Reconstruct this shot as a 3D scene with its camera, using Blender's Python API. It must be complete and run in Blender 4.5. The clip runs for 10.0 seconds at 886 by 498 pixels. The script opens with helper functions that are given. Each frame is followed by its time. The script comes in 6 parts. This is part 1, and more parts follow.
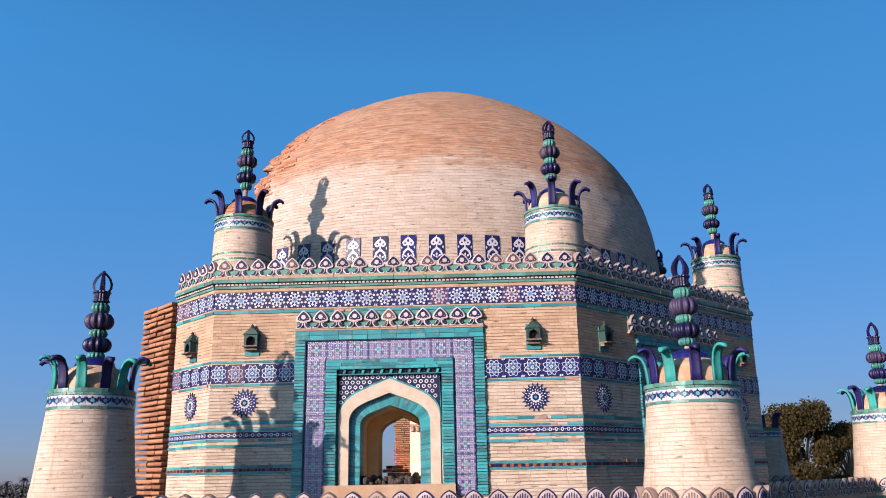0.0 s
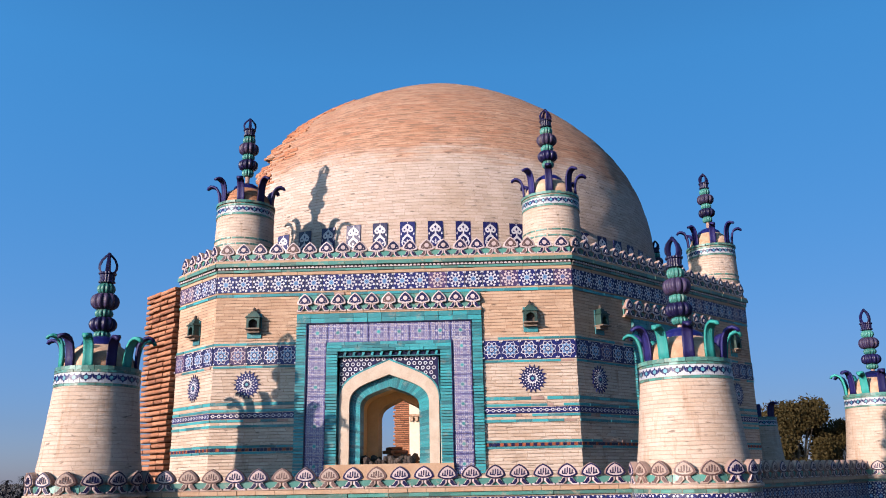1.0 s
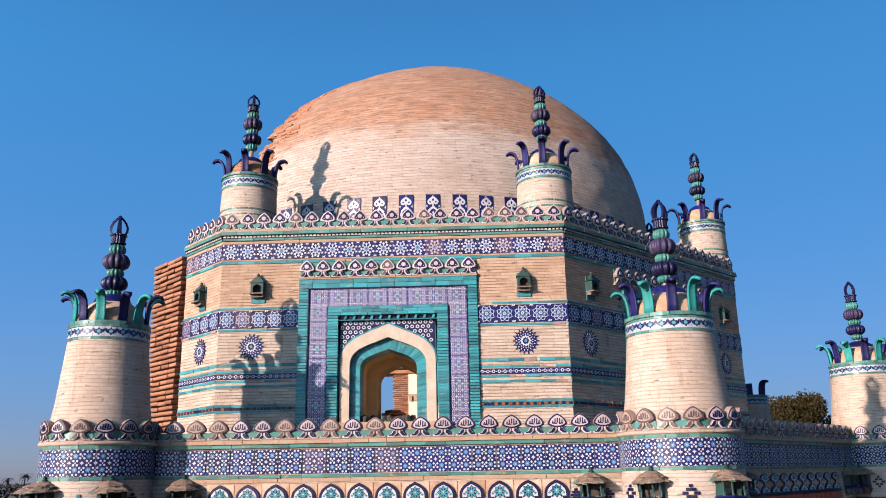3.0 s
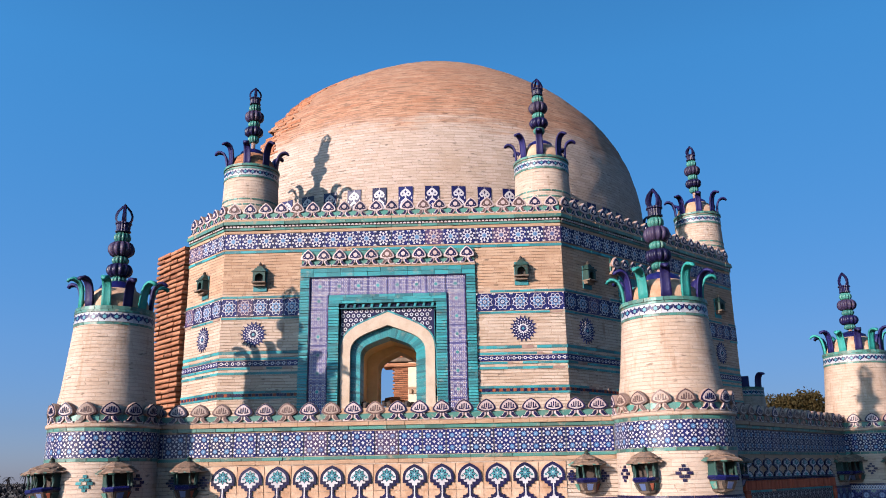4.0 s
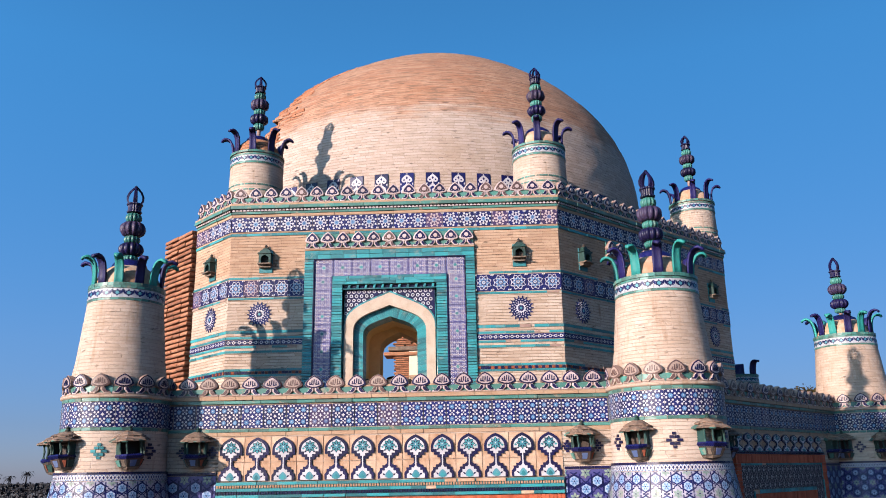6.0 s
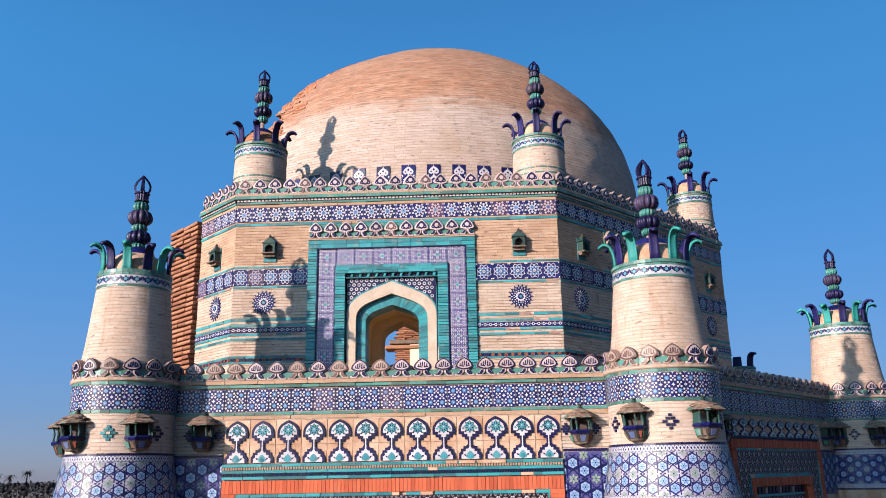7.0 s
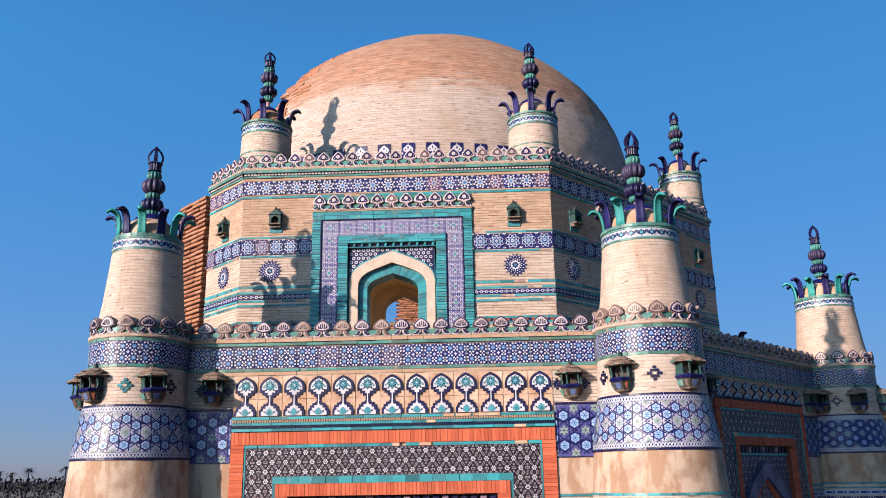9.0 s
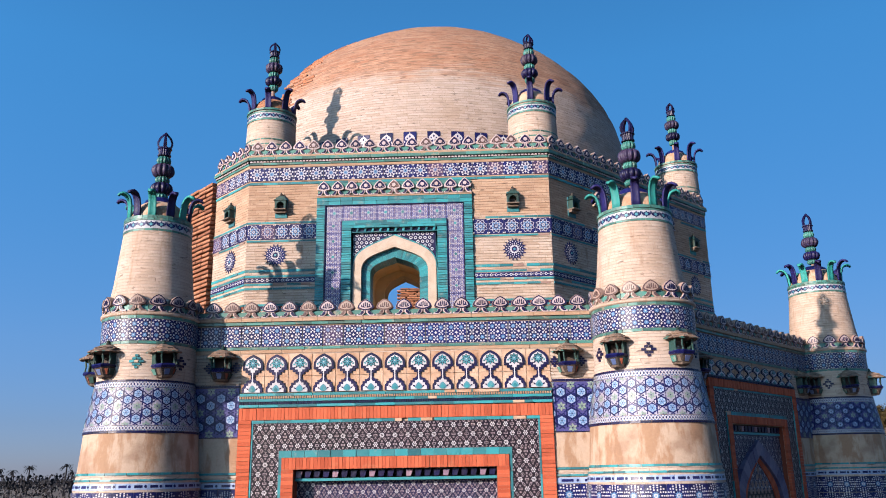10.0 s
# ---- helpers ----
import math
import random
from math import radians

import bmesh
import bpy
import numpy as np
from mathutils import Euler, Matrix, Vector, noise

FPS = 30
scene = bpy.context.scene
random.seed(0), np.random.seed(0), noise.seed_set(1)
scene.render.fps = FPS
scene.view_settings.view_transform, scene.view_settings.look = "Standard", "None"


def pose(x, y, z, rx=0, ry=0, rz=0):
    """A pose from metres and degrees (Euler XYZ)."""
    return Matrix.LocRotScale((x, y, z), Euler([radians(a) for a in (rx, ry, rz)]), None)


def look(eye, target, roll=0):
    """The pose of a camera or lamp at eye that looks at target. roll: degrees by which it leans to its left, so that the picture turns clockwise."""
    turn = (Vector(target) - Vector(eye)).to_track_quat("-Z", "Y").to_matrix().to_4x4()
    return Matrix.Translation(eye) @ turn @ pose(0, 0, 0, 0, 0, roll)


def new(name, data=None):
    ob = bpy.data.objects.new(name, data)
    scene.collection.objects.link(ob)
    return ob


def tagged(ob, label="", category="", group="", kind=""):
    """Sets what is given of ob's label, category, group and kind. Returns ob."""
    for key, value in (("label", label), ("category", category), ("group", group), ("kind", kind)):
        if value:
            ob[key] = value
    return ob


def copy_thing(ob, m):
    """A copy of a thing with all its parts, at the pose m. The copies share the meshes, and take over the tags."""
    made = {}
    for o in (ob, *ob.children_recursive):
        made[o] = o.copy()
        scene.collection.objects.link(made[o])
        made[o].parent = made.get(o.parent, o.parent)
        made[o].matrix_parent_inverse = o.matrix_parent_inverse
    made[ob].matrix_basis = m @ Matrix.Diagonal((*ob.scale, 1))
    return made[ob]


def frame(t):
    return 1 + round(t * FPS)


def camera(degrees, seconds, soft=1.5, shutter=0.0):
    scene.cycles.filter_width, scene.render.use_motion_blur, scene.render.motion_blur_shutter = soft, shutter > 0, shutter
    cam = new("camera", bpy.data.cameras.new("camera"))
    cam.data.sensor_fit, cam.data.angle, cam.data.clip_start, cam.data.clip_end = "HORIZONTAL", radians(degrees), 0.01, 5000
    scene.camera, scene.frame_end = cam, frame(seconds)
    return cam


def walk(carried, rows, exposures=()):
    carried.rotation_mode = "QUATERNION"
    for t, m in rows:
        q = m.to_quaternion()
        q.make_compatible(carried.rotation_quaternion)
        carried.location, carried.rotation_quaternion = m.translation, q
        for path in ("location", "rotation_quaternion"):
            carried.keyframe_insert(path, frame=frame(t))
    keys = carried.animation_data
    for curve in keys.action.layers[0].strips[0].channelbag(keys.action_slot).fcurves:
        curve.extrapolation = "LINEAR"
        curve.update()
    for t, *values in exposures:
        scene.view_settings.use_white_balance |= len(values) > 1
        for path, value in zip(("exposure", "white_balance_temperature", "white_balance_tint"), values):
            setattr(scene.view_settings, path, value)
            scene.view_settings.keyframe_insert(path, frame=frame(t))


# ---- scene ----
cam = camera(56.76, 10.0, soft=0.98)
PATH = [
    (0.0, 1.083, -17.803, 6.723, 105.361, 1.011, 2.079),
    (0.5, 1.096, -17.880, 6.589, 105.341, 1.012, 2.084),
    (1.0, 1.097, -17.952, 6.451, 105.349, 1.026, 2.053),
    (1.5, 1.106, -18.033, 6.306, 105.331, 1.023, 2.038),
    (2.0, 1.126, -18.120, 6.155, 105.323, 1.025, 2.047),
    (2.5, 1.141, -18.195, 6.000, 105.343, 0.991, 2.066),
    (3.0, 1.153, -18.274, 5.859, 105.377, 0.984, 2.077),
    (4.5, 1.181, -18.512, 5.561, 105.346, 0.993, 2.087),
    (5.0, 1.185, -18.586, 5.463, 105.370, 0.989, 2.094),
    (5.5, 1.187, -18.654, 5.373, 105.376, 0.989, 2.119),
    (7.0, 1.166, -18.914, 5.062, 105.363, 0.998, 2.112),
    (7.5, 1.170, -19.006, 4.924, 105.372, 0.974, 2.128),
    (8.0, 1.182, -19.122, 4.773, 105.351, 0.975, 2.122),
    (8.5, 1.197, -19.242, 4.613, 105.338, 0.975, 2.121),
    (9.0, 1.209, -19.371, 4.438, 105.355, 0.985, 2.140),
    (9.5, 1.205, -19.511, 4.269, 105.335, 0.946, 2.132),
    (10.0, 1.200, -19.653, 4.104, 105.306, 0.934, 2.139),
]
walk(cam, [(t, pose(*row)) for t, *row in PATH])

# ---- world and sun ----
SUN_AZ, SUN_EL = radians(-134.5), radians(15.6)
world = bpy.data.worlds.new("sky")
scene.world = world
world.use_nodes = True
wn = world.node_tree
wn.nodes.clear()
sky = wn.nodes.new("ShaderNodeTexSky")
sky.sky_type = "NISHITA"
sky.sun_disc = False
sky.sun_elevation = SUN_EL
sky.sun_rotation = math.pi / 2 - SUN_AZ
sky.air_density, sky.dust_density, sky.ozone_density = 0.85, 0.25, 2.8
bg = wn.nodes.new("ShaderNodeBackground")
bg.inputs["Strength"].default_value = 0.0530
wo = wn.nodes.new("ShaderNodeOutputWorld")
sat = wn.nodes.new("ShaderNodeHueSaturation")
sat.inputs["Saturation"].default_value = 1.08
tint = wn.nodes.new("ShaderNodeMixRGB")
tint.blend_type = "MULTIPLY"
tint.inputs[0].default_value = 1.0
# dusty haze thins from the horizon upward, and the deep blue darkens towards the zenith
up = wn.nodes.new("ShaderNodeSeparateXYZ")
heading = wn.nodes.new("ShaderNodeTexCoord").outputs["Generated"]
wn.links.new(heading, up.inputs[0])
clear = wn.nodes.new("ShaderNodeValToRGB")
for _ in range(4):
    clear.color_ramp.elements.new(0.5)
for stop, (at, tone) in zip(clear.color_ramp.elements, ((0.0, (0.31, 0.33, 0.60)), (0.06, (0.34, 0.38, 0.59)), (0.15, (0.43, 0.55, 0.74)), (0.46, (0.50, 1.08, 1.27)), (0.57, (0.50, 1.10, 1.28)), (0.84, (0.12, 0.28, 0.36)))):
    stop.position, stop.color = at, (*tone, 1)
wn.links.new(up.outputs[2], clear.inputs[0])
wn.links.new(clear.outputs[0], tint.inputs[2])
# the sky glows on the sun's side and is deeper opposite to it
toward = wn.nodes.new("ShaderNodeVectorMath")
toward.operation = "DOT_PRODUCT"
toward.inputs[1].default_value = (math.cos(SUN_AZ), math.sin(SUN_AZ), 0.0)
wn.links.new(heading, toward.inputs[0])
spread_ = wn.nodes.new("ShaderNodeMapRange")
for at, v in zip(("From Min", "From Max", "To Min", "To Max"), (-1.0, -0.1, 0.80, 1.44)):
    spread_.inputs[at].default_value = v
wn.links.new(toward.outputs["Value"], spread_.inputs[0])
glow = wn.nodes.new("ShaderNodeMapRange")
for at, v in zip(("From Min", "From Max", "To Min", "To Max"), (0.60, 1.0, 0.0, 6.5)):
    glow.inputs[at].default_value = v
wn.links.new(toward.outputs["Value"], glow.inputs[0])
both = wn.nodes.new("ShaderNodeCombineColor")
for channel, warmth in enumerate((1.35, 1.0, 0.7)):
    add = wn.nodes.new("ShaderNodeMath")
    add.operation = "MULTIPLY_ADD"
    add.inputs[1].default_value = warmth
    wn.links.new(glow.outputs[0], add.inputs[0])
    wn.links.new(spread_.outputs[0], add.inputs[2])
    wn.links.new(add.outputs[0], both.inputs[channel])
aureole = wn.nodes.new("ShaderNodeMixRGB")
aureole.blend_type = "MULTIPLY"
aureole.inputs[0].default_value = 1.0
wn.links.new(sky.outputs[0], sat.inputs["Color"])
wn.links.new(sat.outputs[0], tint.inputs[1])
wn.links.new(tint.outputs[0], aureole.inputs[1])
wn.links.new(both.outputs[0], aureole.inputs[2])
wn.links.new(aureole.outputs[0], bg.inputs["Color"])
wn.links.new(bg.outputs[0], wo.inputs["Surface"])
sun = new("sun", bpy.data.lights.new("sun", "SUN"))
sun.data.energy, sun.data.angle, sun.data.color = 4.5, radians(0.7), (1.0, 0.82, 0.715)
sun_from = Vector((math.cos(SUN_AZ) * math.cos(SUN_EL), math.sin(SUN_AZ) * math.cos(SUN_EL), math.sin(SUN_EL)))
sun.matrix_world = look(sun_from * 60, (0, 0, 0))
scene.view_settings.exposure = 1.60


# ---- materials ----
class Nodes:
    """A small builder of node materials."""

    def __init__(self, name, rough=0.6, metal=0.0):
        self.mat = bpy.data.materials.new(name)
        self.mat.use_nodes = True
        self.vary = False
        self.tree = self.mat.node_tree
        self.bsdf = self.tree.nodes["Principled BSDF"]
        self.bsdf.inputs["Roughness"].default_value = rough
        self.bsdf.inputs["Metallic"].default_value = metal

    def add(self, kind, **values):
        n = self.tree.nodes.new(kind)
        for k, v in values.items():
            n.inputs[k.replace("_", " ")].default_value = v
        return n

    def link(self, a, b):
        self.tree.links.new(a, b)

    def math(self, op, a, b=None):
        n = self.tree.nodes.new("ShaderNodeMath")
        n.operation = op
        for i, v in enumerate((a, b)):
            if v is None:
                continue
            if isinstance(v, (int, float)):
                n.inputs[i].default_value = v
            else:
                self.link(v, n.inputs[i])
        return n.outputs[0]

    def mix(self, fac, a, b, mode="MIX"):
        n = self.tree.nodes.new("ShaderNodeMixRGB")
        n.blend_type = mode
        for i, v in enumerate((fac, a, b)):
            if isinstance(v, (int, float)):
                n.inputs[i].default_value = v
            elif isinstance(v, tuple):
                n.inputs[i].default_value = (*v, 1)
            else:
                self.link(v, n.inputs[i])
        return n.outputs[0]

    def ramp(self, fac, stops):
        n = self.tree.nodes.new("ShaderNodeValToRGB")
        e = n.color_ramp.elements
        while len(e) < len(stops):
            e.new(0.5)
        for i, (p, c) in enumerate(stops):
            e[i].position = p
            e[i].color = (*c, 1) if isinstance(c, tuple) else (c, c, c, 1)
        self.link(fac, n.inputs[0])
        return n.outputs[0]

    def coords(self):
        return self.tree.nodes.new("ShaderNodeTexCoord").outputs["Object"]

    def shifted(self):
        """Object coordinates moved by a step of each piece's own, so that alike pieces wear differently."""
        info = self.tree.nodes.new("ShaderNodeObjectInfo")
        add = self.tree.nodes.new("ShaderNodeVectorMath")
        add.operation = "ADD"
        self.link(self.coords(), add.inputs[0])
        self.link(self.math("MULTIPLY", info.outputs["Random"], 40.0), add.inputs[1])
        return add.outputs[0]

    def noise(self, scale, detail=4.0, vec=None, rough=0.55):
        n = self.add("ShaderNodeTexNoise", Scale=scale, Detail=detail, Roughness=rough)
        self.link(vec if vec else self.shifted() if self.vary else self.coords(), n.inputs["Vector"])
        return n.outputs[0]

    def bump(self, height, strength=0.4, distance=0.01):
        n = self.add("ShaderNodeBump", Strength=strength, Distance=distance)
        self.link(height, n.inputs["Height"])
        self.link(n.outputs[0], self.bsdf.inputs["Normal"])

    def done(self, color):
        if isinstance(color, tuple):
            self.bsdf.inputs["Base Color"].default_value = (*color, 1)
        else:
            self.link(color, self.bsdf.inputs["Base Color"])
        return self.mat


def brick_material(name, c1, c2, mortar, round_r=0.0, bw=0.23, bh=0.046, stain=(0.42, 0.26, 0.16), stain_amount=0.5, dome=False, raked=1.0):
    """Thin coursed bricks; round_r wraps the courses round a vertical axis."""
    m = Nodes(name, 0.9)
    xyz = m.tree.nodes.new("ShaderNodeSeparateXYZ")
    m.link(m.coords(), xyz.inputs[0])
    x, y, z = xyz.outputs
    u, v = x, z
    if round_r:
        u = m.math("MULTIPLY", m.math("ARCTAN2", x, m.math("MULTIPLY", y, -1.0)), round_r)
    if dome:
        rho = m.math("SQRT", m.math("ADD", m.math("MULTIPLY", x, x), m.math("MULTIPLY", y, y)))
        v = m.math("MULTIPLY", m.math("ARCTAN2", z, rho), 5.0)
    wob = m.noise(1.7, 4)
    v = m.math("ADD", v, m.math("MULTIPLY", wob, 0.03))
    u = m.math("ADD", u, m.math("MULTIPLY", m.noise(2.6, 3), 0.35))
    com = m.tree.nodes.new("ShaderNodeCombineXYZ")
    m.link(u, com.inputs[0])
    m.link(v, com.inputs[1])
    m.course = com.outputs[0]
    b = m.add("ShaderNodeTexBrick", Scale=1.0, Mortar_Size=0.0030, Mortar_Smooth=0.6, Bias=-0.25, Brick_Width=bw, Row_Height=bh)
    b.offset, b.offset_frequency, b.squash, b.squash_frequency = 0.37, 3, 0.7, 4
    b.inputs["Color1"].default_value, b.inputs["Color2"].default_value, b.inputs["Mortar"].default_value = (*c1, 1), (*c2, 1), (*mortar, 1)
    m.link(com.outputs[0], b.inputs["Vector"])
    # tone that changes from stretch to stretch along a course
    sc = m.tree.nodes.new("ShaderNodeMapping")
    sc.inputs["Scale"].default_value = (3.0, 13.0, 1.0)
    m.link(com.outputs[0], sc.inputs["Vector"])
    streak = m.noise(1.0, 3, sc.outputs[0])
    col = m.mix(m.ramp(streak, [(0.45, 0.0), (0.75, 0.5)]), b.outputs["Color"], tuple(0.75 * a for a in c2))
    sc2 = m.tree.nodes.new("ShaderNodeMapping")
    sc2.inputs["Scale"].default_value = (4.5, 20.0, 1.0)
    sc2.inputs["Location"].default_value = (7.3, 2.1, 0.0)
    m.link(com.outputs[0], sc2.inputs["Vector"])
    lost = m.noise(1.0, 2, sc2.outputs[0])
    col = m.mix(m.ramp(lost, [(0.63, 0.0), (0.71, 0.85)]), col, tuple(0.3 * a for a in c2))
    big = m.noise(0.75, 6)
    col = m.mix(m.math("MULTIPLY", m.ramp(big, [(0.5, 0.0), (0.72, 1.0)]), stain_amount), col, stain)
    # bed joints, raked deeper along some stretches
    bed = m.math("ABSOLUTE", m.math("SUBTRACT", m.math("FRACT", m.math("DIVIDE", v, bh)), 0.5))
    bed = m.math("MULTIPLY", m.ramp(bed, [(0.33, 0.0), (0.46, 1.0)]), m.ramp(m.noise(4.6, 5), [(0.42, 0.12 * raked), (0.62, 0.85 * raked)]))
    col = m.mix(bed, col, tuple(0.52 * a for a in mortar))
    fine = m.noise(34.0, 5)
    col = m.mix(0.35, col, m.ramp(fine, [(0.25, 0.55), (0.7, 1.0)]), "MULTIPLY")
    m.bump(m.math("ADD", m.math("MULTIPLY", m.math("ADD", b.outputs["Fac"], bed), -0.8), m.math("ADD", m.math("MULTIPLY", fine, 0.6), m.math("MULTIPLY", streak, 0.8))), 0.62, 0.017)
    return m, col


CREAM, CREAM2, JOINT = (0.305, 0.243, 0.198), (0.234, 0.166, 0.123), (0.159, 0.107, 0.074)
_m, _c = brick_material("cream_brick", CREAM, CREAM2, JOINT, stain=(0.176, 0.104, 0.058), stain_amount=0.45, raked=0.8)
_z = _m.tree.nodes.new("ShaderNodeSeparateXYZ")
_m.link(_m.coords(), _z.inputs[0])
_h = _m.math("ADD", _z.outputs[2], _m.math("MULTIPLY", _m.math("SUBTRACT", _m.noise(2.0, 5), 0.5), 0.5))
_unwashed = _m.ramp(_m.math("SUBTRACT", _h, 8.0), [(0.25, 0.0), (0.36, 1.0)])
_fall = _m.tree.nodes.new("ShaderNodeMapping")
_fall.inputs["Scale"].default_value = (5.0, 5.0, 1.1)
_m.link(_m.coords(), _fall.inputs["Vector"])
_c = _m.mix(_m.ramp(_m.noise(1.0, 7, _fall.outputs[0], 0.66), [(0.60, 0.0), (0.72, 0.75)]), _c, (0.117, 0.065, 0.038))
CREAM_BRICK = _m.done(_m.mix(_m.math("MULTIPLY", _unwashed, 0.9), _c, _m.mix(1.0, _c, (0.93, 0.76, 0.62), "MULTIPLY")))
_m, _c = brick_material("round_cream_brick", (0.312, 0.245, 0.200), (0.262, 0.192, 0.148), (0.235, 0.176, 0.138), round_r=0.6, raked=0.22, stain=(0.181, 0.107, 0.063), stain_amount=0.5)
_drip = _m.tree.nodes.new("ShaderNodeMapping")
_drip.inputs["Scale"].default_value = (7.0, 7.0, 0.9)
_m.link(_m.coords(), _drip.inputs["Vector"])
_run = _m.ramp(_m.noise(1.0, 6, _drip.outputs[0], 0.65), [(0.55, 0.0), (0.72, 0.8)])
ROUND_BRICK = _m.done(_m.mix(_run, _c, (0.150, 0.084, 0.046)))
_m, _c = brick_material("dome_brick", (0.296, 0.235, 0.202), (0.237, 0.176, 0.139), (0.147, 0.104, 0.078), round_r=4.7, bh=0.055, dome=True, raked=0.45, stain=(0.224, 0.149, 0.102), stain_amount=0.4)
_z = _m.tree.nodes.new("ShaderNodeSeparateXYZ")
_m.link(_m.coords(), _z.inputs[0])
_flat = _m.tree.nodes.new("ShaderNodeMapping")
_flat.inputs["Scale"].default_value = (1.6, 1.6, 14.0)
_m.link(_m.coords(), _flat.inputs["Vector"])
_lay = _m.noise(1.0, 5, _flat.outputs[0], 0.6)
_edge = _m.math("ADD", _z.outputs[2], _m.math("MULTIPLY", _m.math("SUBTRACT", _m.noise(0.9, 4), 0.5), 0.7))
_edge = _m.math("ADD", _edge, _m.math("MULTIPLY", _m.math("SUBTRACT", _lay, 0.5), 1.3))
_bare = _m.ramp(_m.math("MULTIPLY", _m.math("SUBTRACT", _edge, 2.26), 3.0), [(0.0, 0.0), (1.0, 1.0)])
_raw = _m.mix(1.0, _c, _m.mix(_m.ramp(_lay, [(0.36, 0.0), (0.62, 1.0)]), (0.78, 0.41, 0.24), (0.96, 0.70, 0.53)), "MULTIPLY")
_ledge = _m.tree.nodes.new("ShaderNodeMapping")
_ledge.inputs["Scale"].default_value = (2.8, 22.0, 1.0)
_m.link(_m.course, _ledge.inputs["Vector"])
_raw = _m.mix(_m.ramp(_m.noise(1.0, 4, _ledge.outputs[0], 0.6), [(0.50, 0.0), (0.62, 0.9)]), _raw, (0.105, 0.052, 0.030))
DOME_BRICK = _m.done(_m.mix(_m.math("MULTIPLY", _bare, 0.95), _c, _raw))
_m, _c = brick_material("raw_brick", (0.218, 0.081, 0.036), (0.253, 0.117, 0.058), (0.144, 0.073, 0.042), bh=0.07, stain=(0.129, 0.053, 0.026))
_tone = _m.tree.nodes.new("ShaderNodeObjectInfo").outputs["Random"]
RAW_BRICK = _m.done(_m.mix(1.0, _c, _m.ramp(_tone, [(0.0, (0.62, 0.52, 0.46)), (0.55, (1.0, 0.96, 0.92)), (1.0, (1.22, 1.30, 1.42))]), "MULTIPLY"))


def plaster(name, c1, c2, scale=2.5, rough=0.9, bump=0.3):
    m = Nodes(name, rough)
    m.vary = True
    n = m.noise(scale, 7, rough=0.65)
    f = m.noise(scale * 14, 4)
    col = m.mix(m.ramp(n, [(0.35, 0.0), (0.65, 1.0)]), c1, c2)
    col = m.mix(0.3, col, m.ramp(f, [(0.3, 0.6), (0.7, 1.0)]), "MULTIPLY")
    m.bump(m.math("ADD", n, m.math("MULTIPLY", f, 0.4)), bump, 0.02)
    return m.done(col)


def glaze(name, c1, c2, rough=0.29, wear=0.25, worn=(0.55, 0.42, 0.30)):
    """Glazed tile: tone differs from piece to piece, with chipped and dusty patches."""
    m = Nodes(name, rough)
    m.bsdf.inputs["Specular IOR Level"].default_value = 0.17
    m.vary = True
    info = m.tree.nodes.new("ShaderNodeObjectInfo")
    geo = m.tree.nodes.new("ShaderNodeNewGeometry")
    r = m.math("FRACT", m.math("ADD", info.outputs["Random"], geo.outputs["Random Per Island"]))
    n = m.noise(6.0, 5)
    col = m.mix(m.math("ADD", m.math("MULTIPLY", r, 0.75), m.math("MULTIPLY", n, 0.25)), c1, c2)
    chips = m.ramp(m.noise(7.0, 8, rough=0.7), [(0.57, 0.0), (0.63, 1.0)])
    col = m.mix(m.math("MULTIPLY", chips, wear * 2), col, worn)
    col = m.mix(m.math("MULTIPLY", m.noise(2.0, 4), wear), col, worn)
    rg = m.math("ADD", m.math("MULTIPLY", m.noise(14.0, 4), 0.3), rough - 0.04)
    m.link(rg, m.bsdf.inputs["Roughness"])
    m.bump(m.math("ADD", m.noise(30.0, 3), m.math("MULTIPLY", m.noise(7.0, 2), 2.0)), 0.35, 0.008)
    return m.done(col)


TEAL = glaze("turquoise_glaze", (0.002, 0.042, 0.055), (0.012, 0.179, 0.202), wear=0.13, worn=(0.214, 0.172, 0.139))
COBALT = glaze("cobalt_glaze", (0.0016, 0.0023, 0.0218), (0.0039, 0.0062, 0.0632), wear=0.03, worn=(0.0835, 0.0671, 0.0835))
NAVY = glaze("dark_violet_blue_glaze", (0.0024, 0.0024, 0.0144), (0.0048, 0.0040, 0.0352), wear=0.05, worn=(0.0856, 0.0592, 0.0504))
AQUA = glaze("pale_aqua_glaze", (0.019, 0.107, 0.144), (0.053, 0.170, 0.203), wear=0.10, worn=(0.186, 0.160, 0.138))
OLD_TEAL = glaze("weathered_green_turquoise_glaze", (0.003, 0.034, 0.031), (0.020, 0.147, 0.130), wear=0.30, worn=(0.195, 0.143, 0.107))
SKY_BLUE = glaze("light_blue_glaze", (0.0306, 0.0884, 0.1819), (0.0663, 0.1496, 0.2592), wear=0.10, worn=(0.1658, 0.1436, 0.1386))
WHITE = glaze("white_glaze", (0.2465, 0.2372, 0.2558), (0.3301, 0.3208, 0.3395), wear=0.13, worn=(0.1981, 0.1386, 0.1088))
LILAC = glaze("faded_lilac_glaze", (0.107, 0.070, 0.112), (0.192, 0.133, 0.160), wear=0.14, worn=(0.186, 0.117, 0.090))
PLUM = glaze("plum_brown_glaze", (0.0022, 0.0012, 0.0034), (0.0080, 0.0035, 0.0090), wear=0.02, worn=(0.107, 0.058, 0.048))
DARK_RED = glaze("dark_red_terracotta", (0.104, 0.023, 0.012), (0.169, 0.044, 0.024), rough=0.8, wear=0.16, worn=(0.203, 0.090, 0.053))
